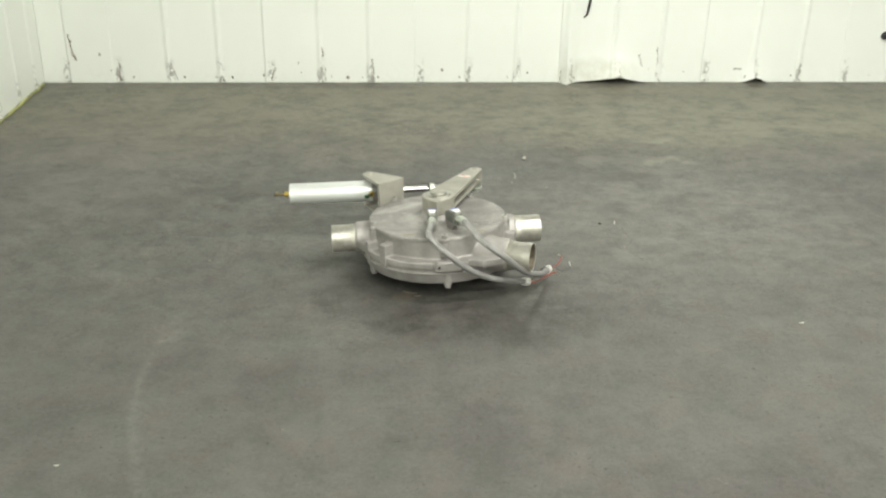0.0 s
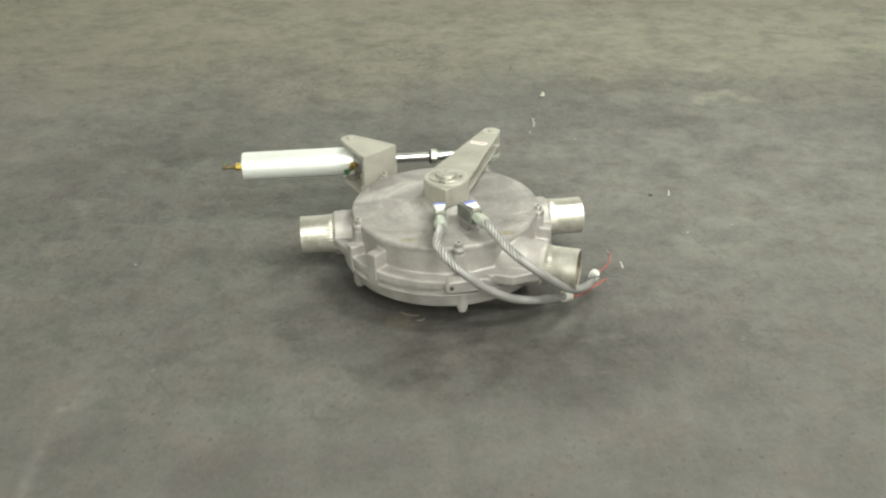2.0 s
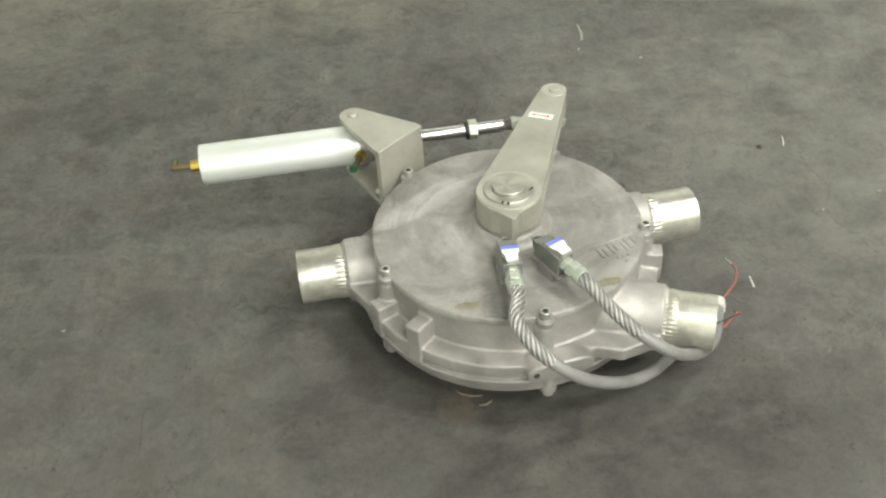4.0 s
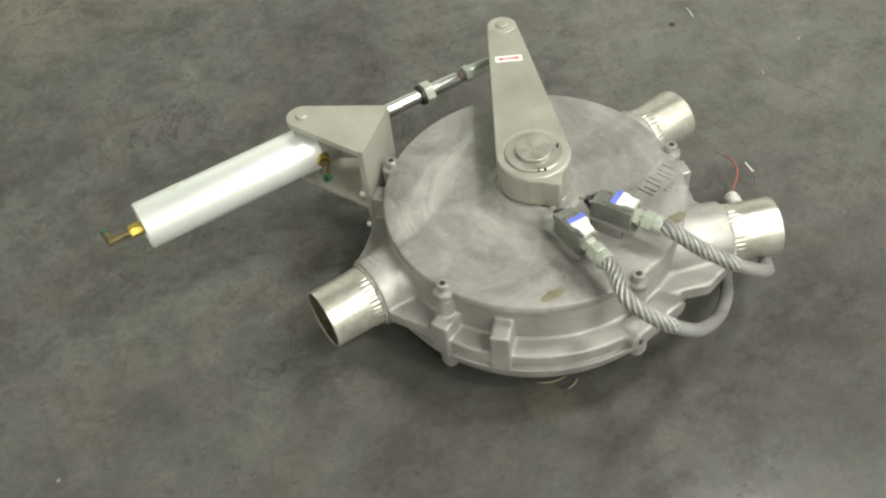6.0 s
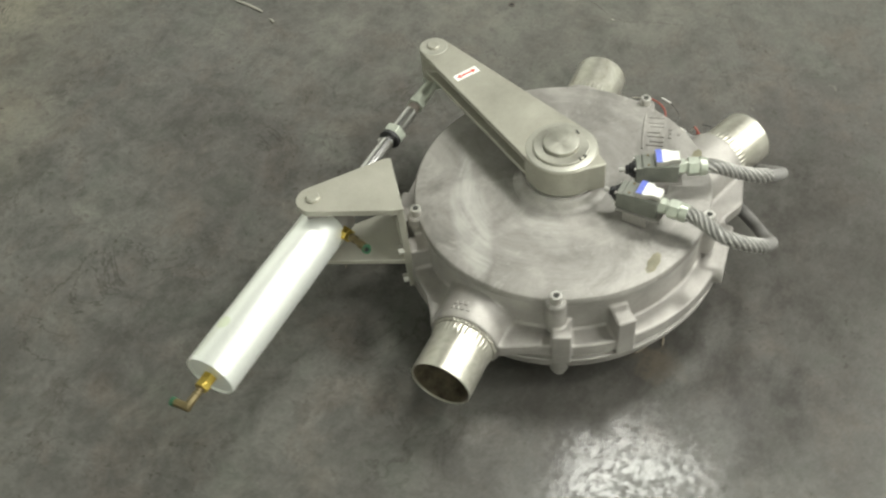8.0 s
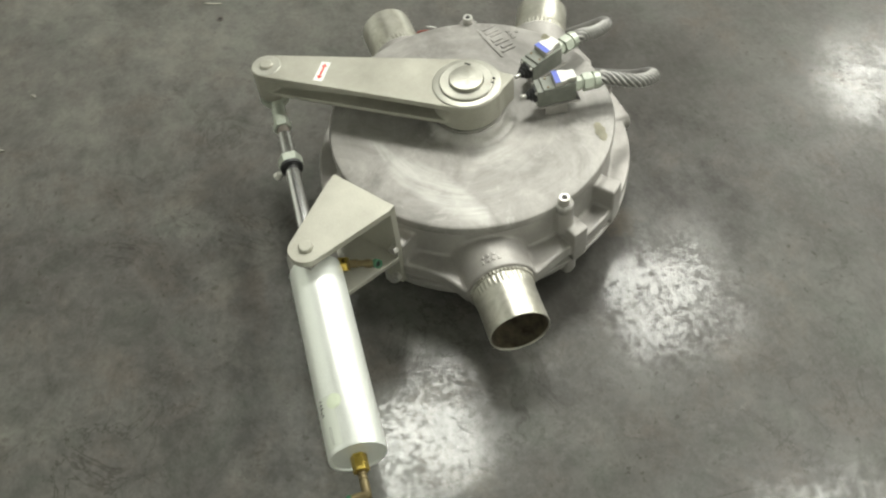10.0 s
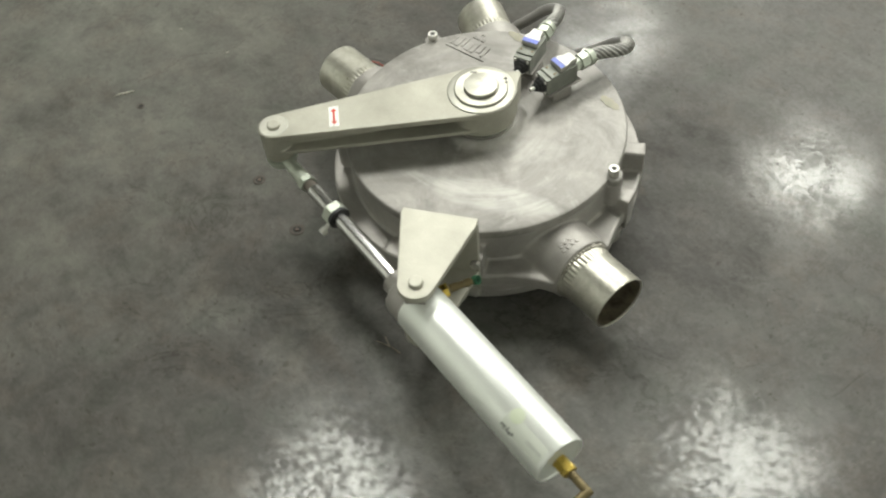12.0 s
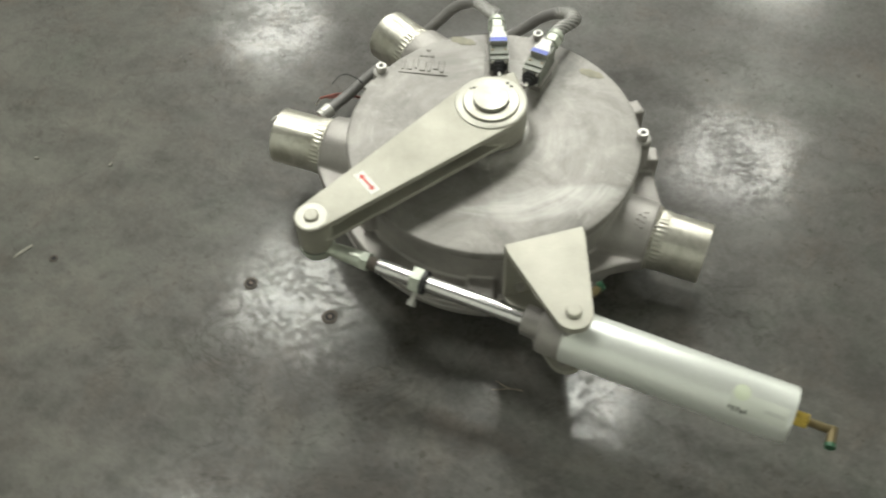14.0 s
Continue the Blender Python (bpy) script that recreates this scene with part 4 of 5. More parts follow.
# small black blocks paint the shade in the ring's gaps
for k, (kx, ky, kz, turn) in enumerate(((0.0375, -0.0135, 0.0700, 40), (-0.020, -0.0395, 0.0700, 60), (-0.011, -0.0445, 0.0700, 80))):
    bm = bmesh.new()
    block(bm, -0.0055 if k == 0 else -0.0025, 0.0055 if k == 0 else 0.0025, -0.0016, 0.0016, 0, 0.0030 if k == 0 else 0.0032, hub_at @ pose(kx, ky, kz, 0, 0, turn))
    vpart("ring_gap", bm, HOLE_BLACK, arm, "near-black block standing for the shade in the retaining ring's gap")
bm = lathe([(0, 0.0640), (0.0255, 0.0640), (0.0255, 0.0655), (0.0245, 0.0662), (0, 0.0662)], 40, pose(ARM_TO.x, ARM_TO.y, 0))
vpart("tip_face", bm, MACHINED, arm)
bm = lathe([(0, 0.0650), (0.0118, 0.0650), (0.0112, 0.0695), (0.0095, 0.0708), (0, 0.0708)], 28, pose(ARM_TO.x, ARM_TO.y, 0))
vpart("tip_pin", bm, PLATE, arm, "round steel pivot pin head")
# direction sticker: a white slip with a red double arrow
tag = pose(0.1225, 0.2300, 0, 0, 0, -31)
bm = bmesh.new()
block(bm, -0.0240, 0.0240, -0.0085, 0.0085, 0.0650, 0.0659, tag)
sticker = vpart("sticker", bm, WHITE, arm, "white sticker with a red double arrow")
bm = bmesh.new()
prism(bm, ((-0.0195, 0), (-0.0120, -0.0055), (-0.0120, -0.0018), (0.0120, -0.0018), (0.0120, -0.0055), (0.0195, 0), (0.0120, 0.0055), (0.0120, 0.0018), (-0.0120, 0.0018), (-0.0120, 0.0055)), 0.0657, 0.0662, tag)
vpart("arrow", bm, RED, sticker, "red double-headed arrow")

# bracket
frame_b = pose(0, 0, 0, 0, 0, 128)
bm = bmesh.new()
block(bm, 0.2750, 0.2870, -0.0690, 0.0525, -0.0660, 0.0610, frame_b)
bracket = vpart("cylinder_bracket", bm, PLATE, label="welded plate bracket holding the cylinder", bevel=0.0012)
PIN_U, PIN_V = 0.413, 0.0107
plate_outline = [(0.2755, -0.0690), (0.2890, -0.0690)] + [q for q in [(PIN_U + 0.0285 * math.cos(radians(d)), PIN_V * -1 + 0.0285 * math.sin(radians(d))) for d in range(-72, 73, 9)]] + [(0.2890, 0.0525), (0.2755, 0.0525)]
for name, z0, z1 in (("top_plate", 0.0505, 0.0625), ("bottom_plate", -0.0715, -0.0615)):
    bm = bmesh.new()
    prism(bm, plate_outline, z0, z1, frame_b)
    vpart(name, bm, PLATE, bracket, bevel=0.0012)
bm = bmesh.new()
block(bm, 0.2760, 0.2860, 0.0170, 0.0520, -0.1350, -0.0650, frame_b)
block(bm, 0.2760, 0.2860, -0.0600, -0.0240, -0.1200, -0.0650, frame_b)
vpart("foot_tab", bm, PLATE, bracket, bevel=0.0012)
bm = lathe([(0, 0.0615), (0.0115, 0.0615), (0.0112, 0.0668), (0.0095, 0.0688), (0, 0.0691)], 28, frame_b @ pose(PIN_U, -PIN_V, 0))
vpart("pivot_pin", bm, PLATE, bracket, "round steel pivot pin head")
for v, z in ((0.047, -0.040), (-0.044, -0.040), (0.044, -0.118), (-0.044, -0.108)):
    bm = bmesh.new()
    a = frame_b @ Vector((0.285, v, z))
    b = frame_b @ Vector((0.295, v, z))
    nut(bm, a, b, 0.0085)
    vpart("hex_bolt", bm, SCREW, bracket, "small bright hex bolt", bevel=0.0008)

# air cylinder along the line from the arm's tip to its back end
TIP = Vector((0.1725, 0.3205, -0.006))
BACK = Vector((-0.574, 0.3355, -0.009))
AX = (BACK - TIP).normalized()


def along(d, side=0.0, up=0.0):
    s = Vector((0, 0, 1)).cross(AX).normalized()
    return TIP + AX * d + s * side + Vector((0, 0, up))


def turned(profile, steps=48, bm=None):
    """Turned part on the cylinder's axis: pairs of distance from the tip and radius."""
    m = Matrix.Translation(TIP) @ AX.to_track_quat("Z", "Y").to_matrix().to_4x4()
    return lathe([(r, d) for d, r in profile], steps, m, bm)


bm = turned([(0.412, 0), (0.412, 0.0400), (0.414, 0.0415), (0.736, 0.0415), (0.7395, 0.0405), (0.7395, 0.0380), (0.7375, 0.0365), (0.7375, 0)], 64)
air = vpart("air_cylinder", bm, ANODISED, label="silver anodised air cylinder barrel")
bm = turned([(0.374, 0), (0.374, 0.0350), (0.378, 0.0398), (0.413, 0.0398), (0.413, 0)], 48)
vpart("cylinder_head", bm, CAST, air, "dull grey front head of the cylinder", bevel=0.0015)
bm = turned([(0.346, 0), (0.346, 0.0200), (0.349, 0.0235), (0.375, 0.0235), (0.375, 0)], 40)
vpart("gland", bm, CAST, air, bevel=0.001)
bm = bmesh.new()
block(bm, -0.016, 0.016, -0.016, 0.016, -0.063, 0.0515, frame_b @ pose(PIN_U, -PIN_V, 0))
vpart("trunnion", bm, CAST, air, bevel=0.002)
bm = turned([(0.106, 0), (0.106, 0.0118), (0.109, 0.0130), (0.347, 0.0130), (0.347, 0)], 32)
vpart("piston_rod", bm, CHROME, air, "polished chrome piston rod")
bm = bmesh.new()
nut(bm, along(0.164), along(0.182), 0.0215)
coupling = vpart("rod_coupling", bm, ZINC, air, "zinc-plated coupling nut", bevel=0.0012)
bm = bmesh.new()
rod(bm, along(0.174, -0.008, -0.012), along(0.174, -0.026, -0.024), 0.0048, 16)
nut(bm, along(0.174, -0.024, -0.023), along(0.174, -0.031, -0.0275), 0.0075)
vpart("clamp_bolt", bm, SCREW, coupling)
bm = turned([(0.182, 0), (0.182, 0.0195), (0.188, 0.0195), (0.188, 0)], 32)
vpart("rubber_ring", bm, RUBBER, coupling, "black rubber stop ring")
bm = bmesh.new()
nut(bm, along(0.078), along(0.091), 0.0165)
vpart("lock_nut", bm, ZINC, air, bevel=0.001)
bm = turned([(0.088, 0)] + [q for k in range(8) for q in ((0.0895 + 0.0022 * k, 0.0098), (0.0906 + 0.0022 * k, 0.0112))] + [(0.1075, 0.0098), (0.1075, 0)], 24)
vpart("thread", bm, RUSTY_THREAD, air, "brownish threaded rod end")
bm = bmesh.new()
rod(bm, along(0.016), along(0.078), 0.0105, 24, 0.0122)
rod(bm, along(0.036), along(0.079), 0.0122, 24, 0.0136)
lathe([(0.0085, -0.0065), (0.0262, -0.0060), (0.0278, 0.0), (0.0262, 0.0060), (0.0085, 0.0065)], 40, Matrix.Translation(TIP + Vector((0, 0, -0.003))), bm, True)
vpart("rod_end", bm, ZINC, air, "zinc-plated rod end with an eye")
bm = bmesh.new()
rod(bm, TIP + Vector((0, 0, -0.016)), TIP + Vector((0, 0, 0.012)), 0.0085, 24)
nut(bm, TIP + Vector((0, 0, -0.020)), TIP + Vector((0, 0, -0.011)), 0.0140)
vpart("eye_bolt", bm, SCREW, air)
# back fitting
bm = bmesh.new()
nut(bm, along(0.7375), along(0.7620), 0.0118)
back = vpart("port_fitting", bm, BRASS, air, "brass port fitting", bevel=0.0008)
bm = bmesh.new()
rod(bm, along(0.760), along(0.779), 0.0055, 20)
for d in (0.765, 0.771):
    rod(bm, along(d), along(d + 0.003), 0.0066, 20)
rod(bm, along(0.776), along(0.800), 0.0063, 20)
rod(bm, along(0.796, 0.005), along(0.797, -0.022), 0.0066, 20)
vpart("elbow", bm, DULL_BRASS, back, "dull brass hose elbow", bevel=0.001)
bm = bmesh.new()
rod(bm, along(0.797, -0.021), along(0.7975, -0.027), 0.0074, 20)
vpart("elbow_ring", bm, GREEN, back, "dark green release ring")
# side fitting by the bracket
S0, S1, S2 = Vector((-0.238, 0.300, -0.008)), Vector((-0.250, 0.262, -0.005)), Vector((-0.262, 0.234, -0.002))
bm = bmesh.new()
nut(bm, S0, S0.lerp(S1, 0.62), 0.0122)
side_fit = vpart("side_fitting", bm, BRASS, air, "brass side port fitting", bevel=0.0008)
bm = bmesh.new()
rod(bm, S0.lerp(S1, 0.7), S1, 0.0070, 16)
rod(bm, S1, S2, 0.0056, 16)
rod(bm, S1.lerp(S2, 0.4), S1.lerp(S2, 0.7), 0.0070, 16)
vpart("fitting_neck", bm, DULL_BRASS, side_fit, "dull brass neck")
out = Vector((-0.75, -0.45, 0.45)).normalized()
bm = bmesh.new()
lathe([(0.0046, 0), (0.0074, 0), (0.0074, 0.009), (0.0046, 0.009)], 24, Matrix.Translation(S2 - out * 0.004) @ out.to_track_quat("Z", "Y").to_matrix().to_4x4(), bm, True)
vpart("release_ring", bm, GREEN, side_fit, "green plastic push-in release ring")
# black disc paints the shade inside the release ring
bm = bmesh.new()
lathe([(0, 0), (0.0048, 0), (0.0048, 0.002), (0, 0.002)], 16, Matrix.Translation(S2) @ out.to_track_quat("Z", "Y").to_matrix().to_4x4(), bm)
vpart("ring_bore", bm, HOLE_BLACK, side_fit)
# barrel label and stamped marks, as bars wrapped on the barrel
def on_barrel(d0, d1, a0, a1, r=0.04185, steps=8):
    """A thin curved slip on the barrel between two distances and two angles."""
    bm = bmesh.new()
    s = Vector((0, 0, 1)).cross(AX).normalized()
    rows = []
    for k in range(steps + 1):
        a = radians(a0 + (a1 - a0) * k / steps)
        off = s * math.sin(a) + Vector((0, 0, 1)) * math.cos(a)
        rows.append([bm.verts.new(TIP + AX * d + off * r) for d in (d0, d1)])
    for p, q in zip(rows, rows[1:]):
        bm.faces.new((p[0], p[1], q[1], q[0]))
    return bm


PALE = plain("pale_yellow_label", (0.64, 0.665, 0.61), 0.45, swing=0.03)
GREY_INK = plain("grey_print", (0.42, 0.43, 0.41), 0.5, swing=0.05)
PALE_GREEN = plain("pale_green_print", (0.62, 0.67, 0.53), 0.4, swing=0.05)
label_part = vpart("barrel_label", on_barrel(0.654, 0.733, -59, -20), PALE, air, "faded pale label on the barrel")
bm = bmesh.new()
s = Vector((0, 0, 1)).cross(AX).normalized()
rings = []
for n in range(5):
    row = []
    for k in range(24):
        a, reach = 2 * math.pi * k / 24, 0.0115 * (n + 0.02) / 4.02
        q = radians(-20) + reach * math.sin(a) / 0.0420
        row.append(bm.verts.new(TIP + AX * (0.667 + reach * math.cos(a)) + (s * math.sin(q) + Vector((0, 0, 1)) * math.cos(q)) * 0.0422))
    rings.append(row)
for low, top in zip(rings, rings[1:]):
    for k in range(24):
        bm.faces.new((low[k], low[(k + 1) % 24], top[(k + 1) % 24], top[k]))
bm.faces.new(rings[0])
vpart("label_disc", bm, PALE_GREEN, label_part, "pale green round print")
for d, a0, a1 in ((0.655, -56, -50), (0.6605, -60, -49), (0.6665, -59, -48), (0.672, -61, -52), (0.677, -58, -50)):
    vpart("stamp_bar", on_barrel(d, d + 0.0026, a0, a1, 0.0420), INK, label_part, "small black stamped mark")
for a in (-38, -42):
    vpart("print_line", on_barrel(0.701, 0.729, a - 0.9, a + 0.9, 0.0420), GREY_INK, label_part, "thin grey printed line")

# limit switches on the lid
def limit_switch(nose, heading, height):
    """A plunger switch whose nose points at the arm; +x runs back towards its cable."""
    m = pose(nose[0], nose[1], height, 0, 0, heading)
    bm = bmesh.new()
    block(bm, 0.026, 0.085, -0.0165, 0.0165, -0.016, 0.020, m)
    sw = vpart("limit_switch", bm, DARK_METAL, label="dark limit switch with a blue and white label", bevel=0.0018)
    bm = bmesh.new()
    block(bm, 0.016, 0.027, -0.0165, 0.0165, -0.016, 0.017, m)
    vpart("switch_head", bm, DARK_METAL, sw, bevel=0.0012)
    for sy in (-0.012, 0.012):
        for sz in (-0.011, 0.012):
            bm = bmesh.new()
            rod(bm, m @ Vector((0.013, sy, sz)), m @ Vector((0.017, sy, sz)), 0.0026, 12)
            vpart("head_screw", bm, SCREW, sw)
    bm = bmesh.new()
    lathe([(0, 0.0), (0.0065, 0.0), (0.0085, 0.003), (0.0075, 0.005), (0.0120, 0.008), (0.0108, 0.010), (0.0145, 0.013), (0.0150, 0.0165), (0, 0.0165)], 28, m @ pose(0, 0, 0, 0, 90, 0), bm)
    vpart("rubber_boot", bm, RUBBER, sw, "ribbed black rubber boot")
    bm = bmesh.new()
    rod(bm, m @ Vector((-0.010, 0, 0)), m @ Vector((0.004, 0, 0)), 0.0038, 16)
    vpart("plunger", bm, SCREW, sw)
    bm = bmesh.new()
    prism(bm, ((0.047, -0.0155), (0.064, -0.0150), (0.073, -0.0110), (0.087, -0.0105), (0.087, 0.0105), (0.073, 0.0110), (0.064, 0.0150), (0.047, 0.0155)), 0.0195, 0.0300, m)
    cover = vpart("switch_cover", bm, SCREW, sw, "bright metal terminal cover", bevel=0.002)
    for sx, sy in ((0.036, -0.011), (0.036, 0.011)):
        bm = bmesh.new()
        rod(bm, m @ Vector((sx, sy, 0.018)), m @ Vector((sx, sy, 0.0212)), 0.0021, 12)
        vpart("cover_screw", bm, DULL_BRASS, sw, "small yellow screw")
    bm = bmesh.new()
    block(bm, 0.0475, 0.0570, -0.0148, 0.0148, 0.0295, 0.0306, m)
    vpart("blue_label", bm, BLUE, cover, "blue strip on the cover")
    bm = bmesh.new()
    prism(bm, ((0.0575, -0.0145), (0.0640, -0.0142), (0.0725, -0.0102), (0.0840, -0.0098), (0.0840, 0.0098), (0.0725, 0.0102), (0.0640, 0.0142), (0.0575, 0.0145)), 0.0295, 0.0305, m)
    vpart("white_label", bm, WHITE, cover, "white field on the cover")
    bm = bmesh.new()
    block(bm, 0.018, 0.092, -0.0205, 0.0205, -0.0185, -0.0158, m)
    block(bm, 0.030, 0.070, -0.0180, -0.0150, -(height + 0.0105), -0.016, m)
    block(bm, 0.030, 0.070, -0.0180, 0.0240, -(height + 0.0115), -(height + 0.0085), m)
    plate = vpart("mounting_plate", bm, CAST, sw, "thin dull mounting plate", bevel=0.0005)
    for sx in (0.038, 0.062):
        bm = bmesh.new()
        nut(bm, m @ Vector((sx, 0.010, -(height + 0.009))), m @ Vector((sx, 0.010, -(height + 0.003))), 0.006)
        vpart("plate_bolt", bm, SCREW, plate)
    bm = bmesh.new()
    nut(bm, m @ Vector((0.084, 0, 0.004)), m @ Vector((0.095, 0, 0.004)), 0.0140)
    rod(bm, m @ Vector((0.094, 0, 0.004)), m @ Vector((0.102, 0, 0.004)), 0.0112, 24)
    nut(bm, m @ Vector((0.100, 0, 0.004)), m @ Vector((0.117, 0, 0.004)), 0.0165)
    rod(bm, m @ Vector((0.119, 0, 0.004)), m @ Vector((0.131, 0, 0.004)), 0.0158, 24, 0.0146)
    rod(bm, m @ Vector((0.116, 0, 0.004)), m @ Vector((0.120, 0, 0.004)), 0.0135, 24)
    vpart("conduit_connector", bm, ZINC, sw, "zinc-plated conduit connector nuts", bevel=0.001)
    return m


LIFT = 0.030
M_A = limit_switch((-0.024, -0.095), -94, LIFT)
M_B = limit_switch((0.029, -0.102), -67, LIFT)


def coil(line, r, phase, twist):
    """A wire wound round a line: its radius, start angle and turn for each metre."""
    run, side, out = 0.0, Vector((0, 0, 1)), []
    for k, p in enumerate(line):
        ahead = (line[min(k + 1, len(line) - 1)] - line[max(k - 1, 0)]).normalized()
        side = (side - ahead * side.dot(ahead)).normalized()
        if k:
            run += (p - line[k - 1]).length
        a = phase + run * twist
        out.append(p + (side * math.cos(a) + ahead.cross(side) * math.sin(a)) * r)
    return out


def conduit(start, points, wires):
    a = start @ Vector((0.124, 0, 0.004))
    b = start @ Vector((0.147, 0, 0.002))
    line = smooth_line([a, b] + points, 8)
    split = next(k for k, p in enumerate(line) if (p - line[0]).length > 0.140)
    hose = vpart("flexible_conduit", sweep(line, 0.0108), CONDUIT, label="grey flexible conduit with a bare cut end")
    vpart("strain_sleeve", sweep(line[:split], 0.0111), SLEEVE, hose, "grey rubber sleeve under the braid")
    for k in range(7):
        bm = sweep(coil(line[:split], 0.0104, 2 * math.pi * k / 7, 2 * math.pi / 0.080), 0.0022, 8)
        vpart("braid_wire", bm, BRAID, hose, "bright wire of the strain relief sleeve")
    end, ahead = line[-1], (line[-1] - line[-3]).normalized()
    bm = bmesh.new()
    rod(bm, end - ahead * 0.015, end + ahead * 0.005, 0.0142, 24)
    rod(bm, end + ahead * 0.003, end + ahead * 0.008, 0.0120, 24)
    rod(bm, end + ahead * 0.007, end + ahead * 0.013, 0.0138, 24)
    vpart("ferrule", bm, FERRULE, hose, "bright metal end ferrule")
    for pts, mat, r in wires:
        root = [end + ahead * 0.010] if mat not in (COPPER, TINNED) else []
        vpart("loose_wire", sweep(smooth_line(root + [Vector(p) for p in pts], 6), r, 8), mat, hose, "loose cut wire")


conduit(M_A, [Vector(p) for p in ((-0.047, -0.289, 0.021), (-0.020, -0.333, -0.008), (0.028, -0.353, -0.047), (0.080, -0.339, -0.094), (0.138, -0.314, -0.134), (0.196, -0.276, -0.166), (0.249, -0.226, -0.195), (0.303, -0.180, -0.219))],
        [([(0.340, -0.176, -0.223), (0.386, -0.158, -0.207), (0.410, -0.140, -0.205), (0.426, -0.128, -0.207)], RED_WIRE, 0.0021), ([(0.345, -0.174, -0.222), (0.386, -0.154, -0.210), (0.412, -0.136, -0.209)], RED_WIRE, 0.0018), ([(0.426, -0.128, -0.207), (0.434, -0.122, -0.224)], COPPER, 0.0011),
         ([(0.340, -0.180, -0.200), (0.358, -0.178, -0.175), (0.382, -0.177, -0.168), (0.398, -0.167, -0.171), (0.403, -0.147, -0.176)], INK, 0.0011)])
conduit(M_B, [Vector(p) for p in ((0.117, -0.276, 0.002), (0.157, -0.318, -0.025), (0.204, -0.331, -0.059), (0.244, -0.305, -0.101), (0.289, -0.266, -0.146), (0.336, -0.217, -0.176), (0.372, -0.155, -0.200), (0.398, -0.098, -0.210))],
        [([(0.426, -0.070, -0.213), (0.450, -0.054, -0.198), (0.462, -0.026, -0.193), (0.4635, -0.006, -0.196)], RED_WIRE, 0.0019), ([(0.4635, -0.008, -0.196), (0.4625, 0.003, -0.198), (0.4590, 0.018, -0.199)], COPPER, 0.0014),
         ([(0.428, -0.070, -0.214), (0.4494, -0.0873, -0.2233), (0.4754, -0.0807, -0.2258), (0.4907, -0.0587, -0.2169)], GREY_WIRE, 0.0009), ([(0.4907, -0.0587, -0.2169), (0.4875, -0.0383, -0.2053)], TINNED, 0.0017)])

# ---- small litter and marks on the floor ----
def anchor_hole(x, y, r):
    ob = tagged(new("anchor_hole"), "old cut-off anchor stub in the concrete floor", "anchor", "old floor anchors")
    bm = lathe([(r * 0.55, 0.0004), (r, 0.0004), (r * 1.02, 0.0014), (r * 0.8, 0.0022), (r * 0.55, 0.0012)], 20, None, None, True)
    finish("rim", bm, RUST, ob)
    bm = lathe([(0, 0.0003), (r * 0.6, 0.0003), (r * 0.6, 0.0010), (0, 0.0008)], 16)
    finish("core", bm, HOLE_BLACK, ob, "near-black core")
    if r > 0.01:
        bm = lathe([(0, 0.0006), (r * 0.30, 0.0006), (r * 0.26, 0.0024), (0, 0.0027)], 12)
        finish("stub", bm, RUST_STUB, ob, "worn brown stub end")
    ob.matrix_world = pose(x, y, 0, 0, 0, 40 * x)


for x, y, r in ((0.610, 3.647, 0.0145), (0.776, 3.632, 0.013), (1.147, 3.713, 0.008)):
    anchor_hole(x, y, r)


def scrap(x, y, turn, length, width, curl, mat, label):
    """A thin curled sliver lying on the floor."""
    bm = bmesh.new()
    rows = []
    for k in range(9):
        f = k / 8 - 0.5
        lift = curl * (4 * f * f)
        w = width * (0.35 + 0.65 * math.cos(f * 2.6))
        bend = 0.25 * length * f * f
        rows.append([bm.verts.new((f * length, s * w / 2 + bend, 0.0012 + lift + (0.0008 if s > 0 else 0))) for s in (-1, 1)])
    for p, q in zip(rows, rows[1:]):
        bm.faces.new((p[0], q[0], q[1], p[1]))
    ob = tagged(finish("scrap_sliver", bm, mat), label, "scrap", "scraps on the floor")
    thick = ob.modifiers.new("thickness", "SOLIDIFY")
    thick.thickness, thick.offset = 0.0012, 1
    ob.matrix_world = pose(x, y, 0, 0, 0, turn)


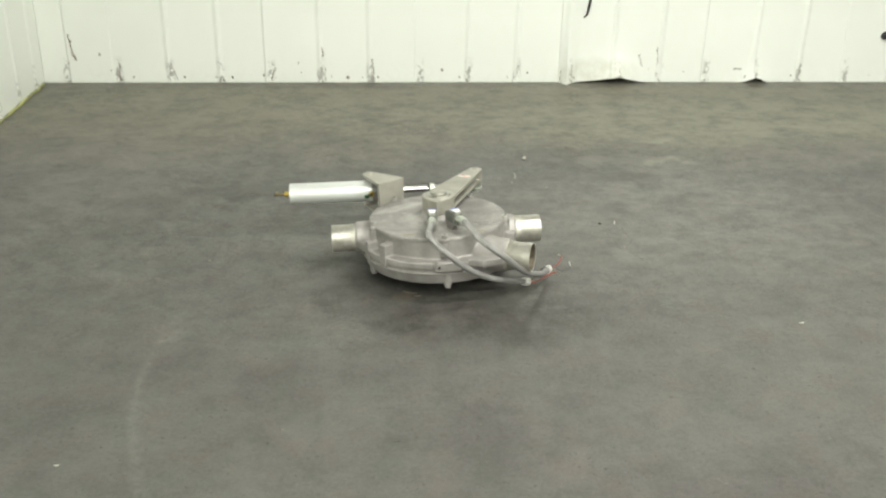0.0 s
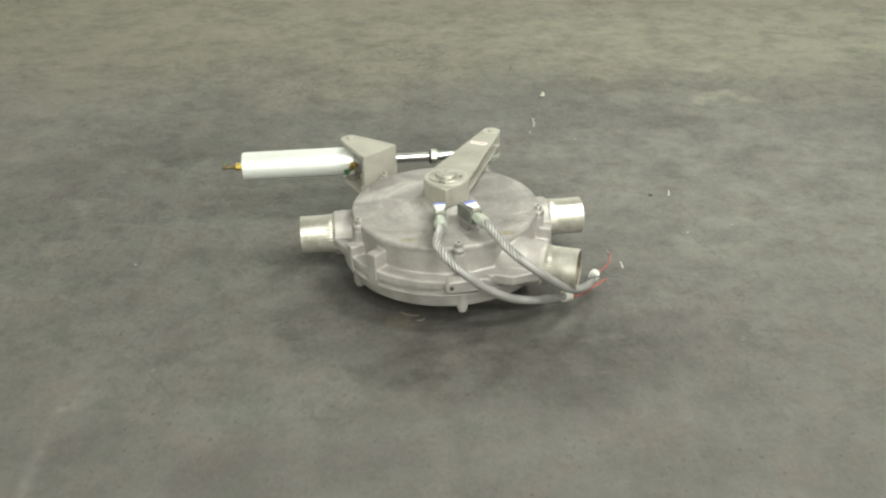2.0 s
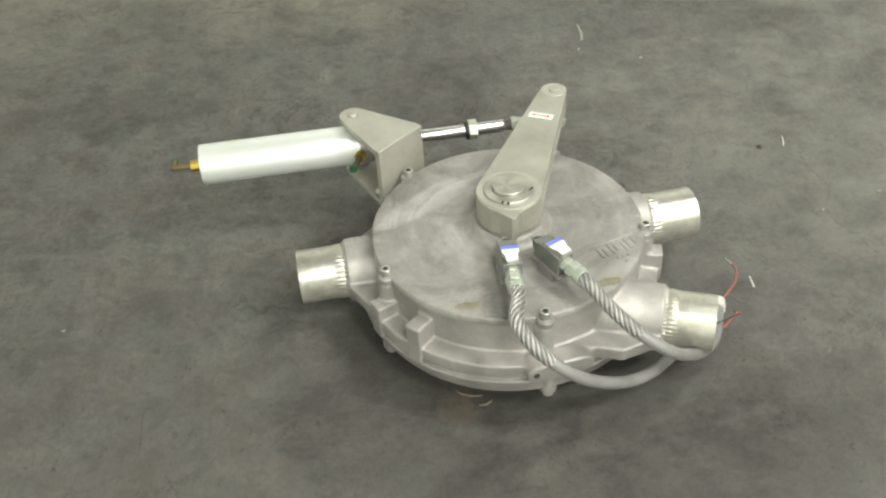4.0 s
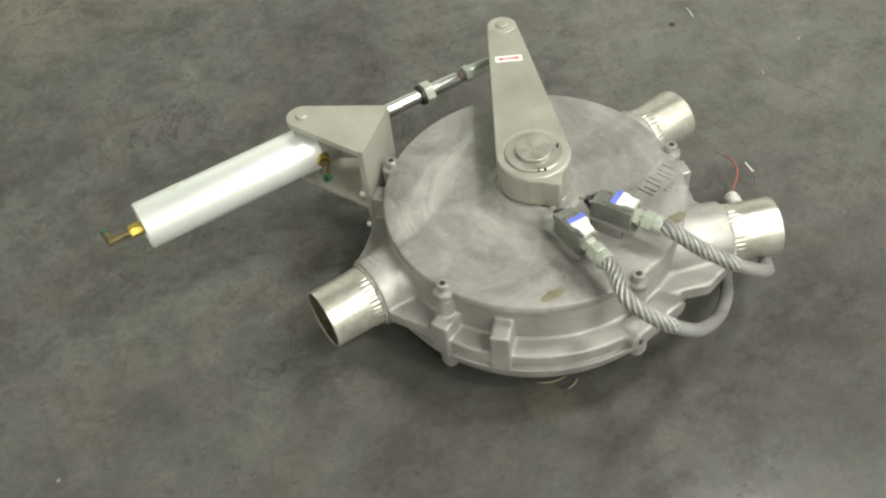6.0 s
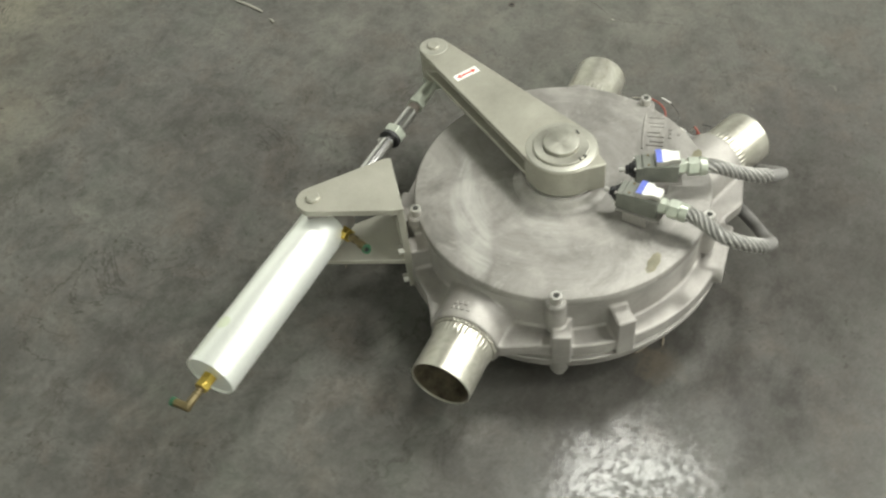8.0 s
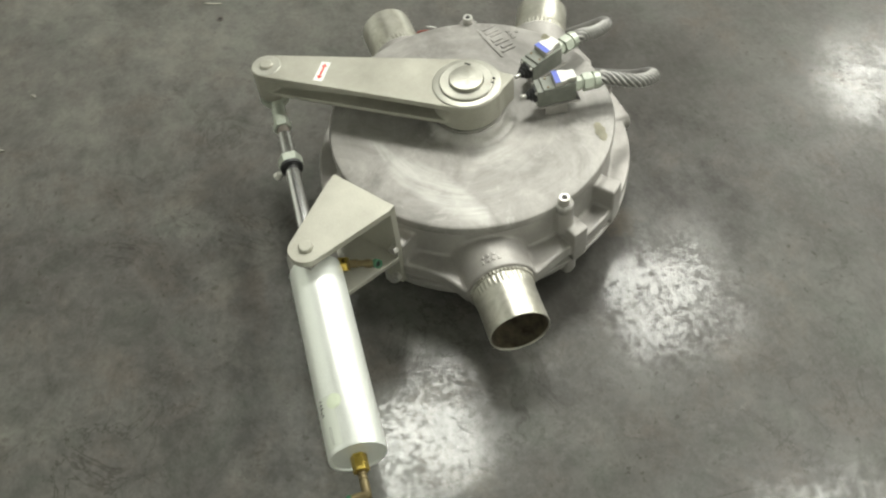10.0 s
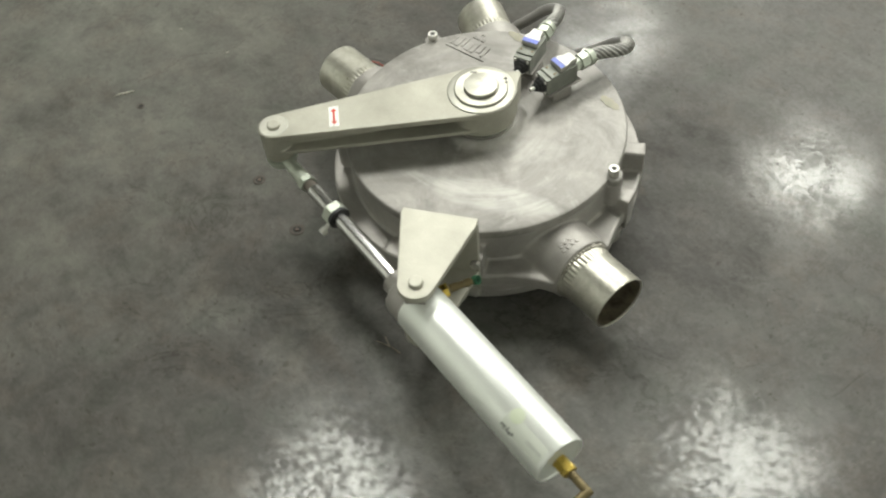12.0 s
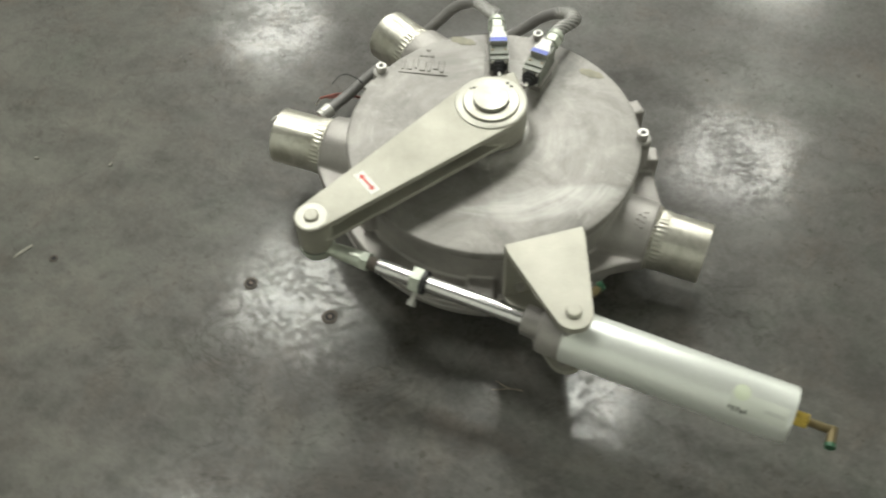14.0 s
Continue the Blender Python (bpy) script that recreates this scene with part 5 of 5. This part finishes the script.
for x, y, turn, length, width, curl, mat, label in (
    (0.319, 3.110, -20, 0.050, 0.005, 0.003, PEEL, "brownish curled sliver beside the valve"),
    (0.345, 3.085, 15, 0.026, 0.004, 0.003, PEEL, "small brown chip beside the valve"),
    (0.955, 4.546, 70, 0.044, 0.018, 0.005, CHIP, "pale scrap on the bare floor"),
    (0.872, 4.285, 82, 0.085, 0.009, 0.003, DIM_CHIP, "thin pale scrap on the bare floor"),
    (1.212, 3.720, 70, 0.040, 0.0040, 0.002, CHIP, "thin pale scrap on the bare floor"),
    (1.645, 2.831, 5, 0.018, 0.006, 0.001, CHIP, "small white chip on the bare floor"),
    (-0.644, 2.170, 5, 0.014, 0.006, 0.001, CHIP, "small white chip on the bare floor"),
    (0.994, 4.135, 30, 0.014, 0.007, 0.001, DIM_CHIP, "small dull chip on the bare floor"),
    (0.842, 4.204, 60, 0.018, 0.006, 0.001, DIM_CHIP, "small dull chip on the bare floor"),
    (-0.427, 3.403, 20, 0.007, 0.004, 0.001, DIM_CHIP, "small dull chip on the bare floor"),
    (1.191, 3.471, 75, 0.010, 0.005, 0.001, DIM_CHIP, "small dull chip on the bare floor"),
    (1.344, 3.509, 15, 0.010, 0.005, 0.001, DIM_CHIP, "small dull chip on the bare floor"),
):
    scrap(x, y, turn, length, width, curl, mat, label)
bm = bmesh.new()
for pts in (((-0.035, -0.004, 0.003), (-0.008, 0.001, 0.006), (0.030, 0.012, 0.003)), ((-0.006, 0.001, 0.006), (0.012, -0.005, 0.005), (0.026, -0.012, 0.002))):
    sweep(smooth_line(pts, 5), 0.0013, 6, bm, lambda f: 1.2 - 0.6 * f)
twig = tagged(finish("scrap_twig", bm, SCUFF), "thin forked brown strip beside the valve", "scrap", "scraps on the floor")
twig.matrix_world = pose(0.276, 3.672, 0, 0, 0, 5) @ Matrix.Scale(0.75, 4)
crack = smooth_line([Vector(p) for p in ((1.245, 3.315, 0.0), (1.239, 3.335, 0.0), (1.220, 3.397, 0.0), (1.200, 3.441, 0.0), (1.211, 3.491, 0.0), (1.238, 3.533, 0.0), (1.240, 3.572, 0.0), (1.228, 3.625, 0.0), (1.232, 3.680, 0.0))], 8)
crack = [p + Vector((0.006 * noise.noise((k * 0.9, 4.0, 1.0)), 0.0, 0.0)) for k, p in enumerate(crack)]
tagged(finish("floor_crack", sweep(crack, 0.00055, 6, None, lambda f: 0.4 + 0.9 * abs(noise.noise((f * 22, 1, 2)))), RUST), "thin dark hairline crack in the concrete floor", "crack")
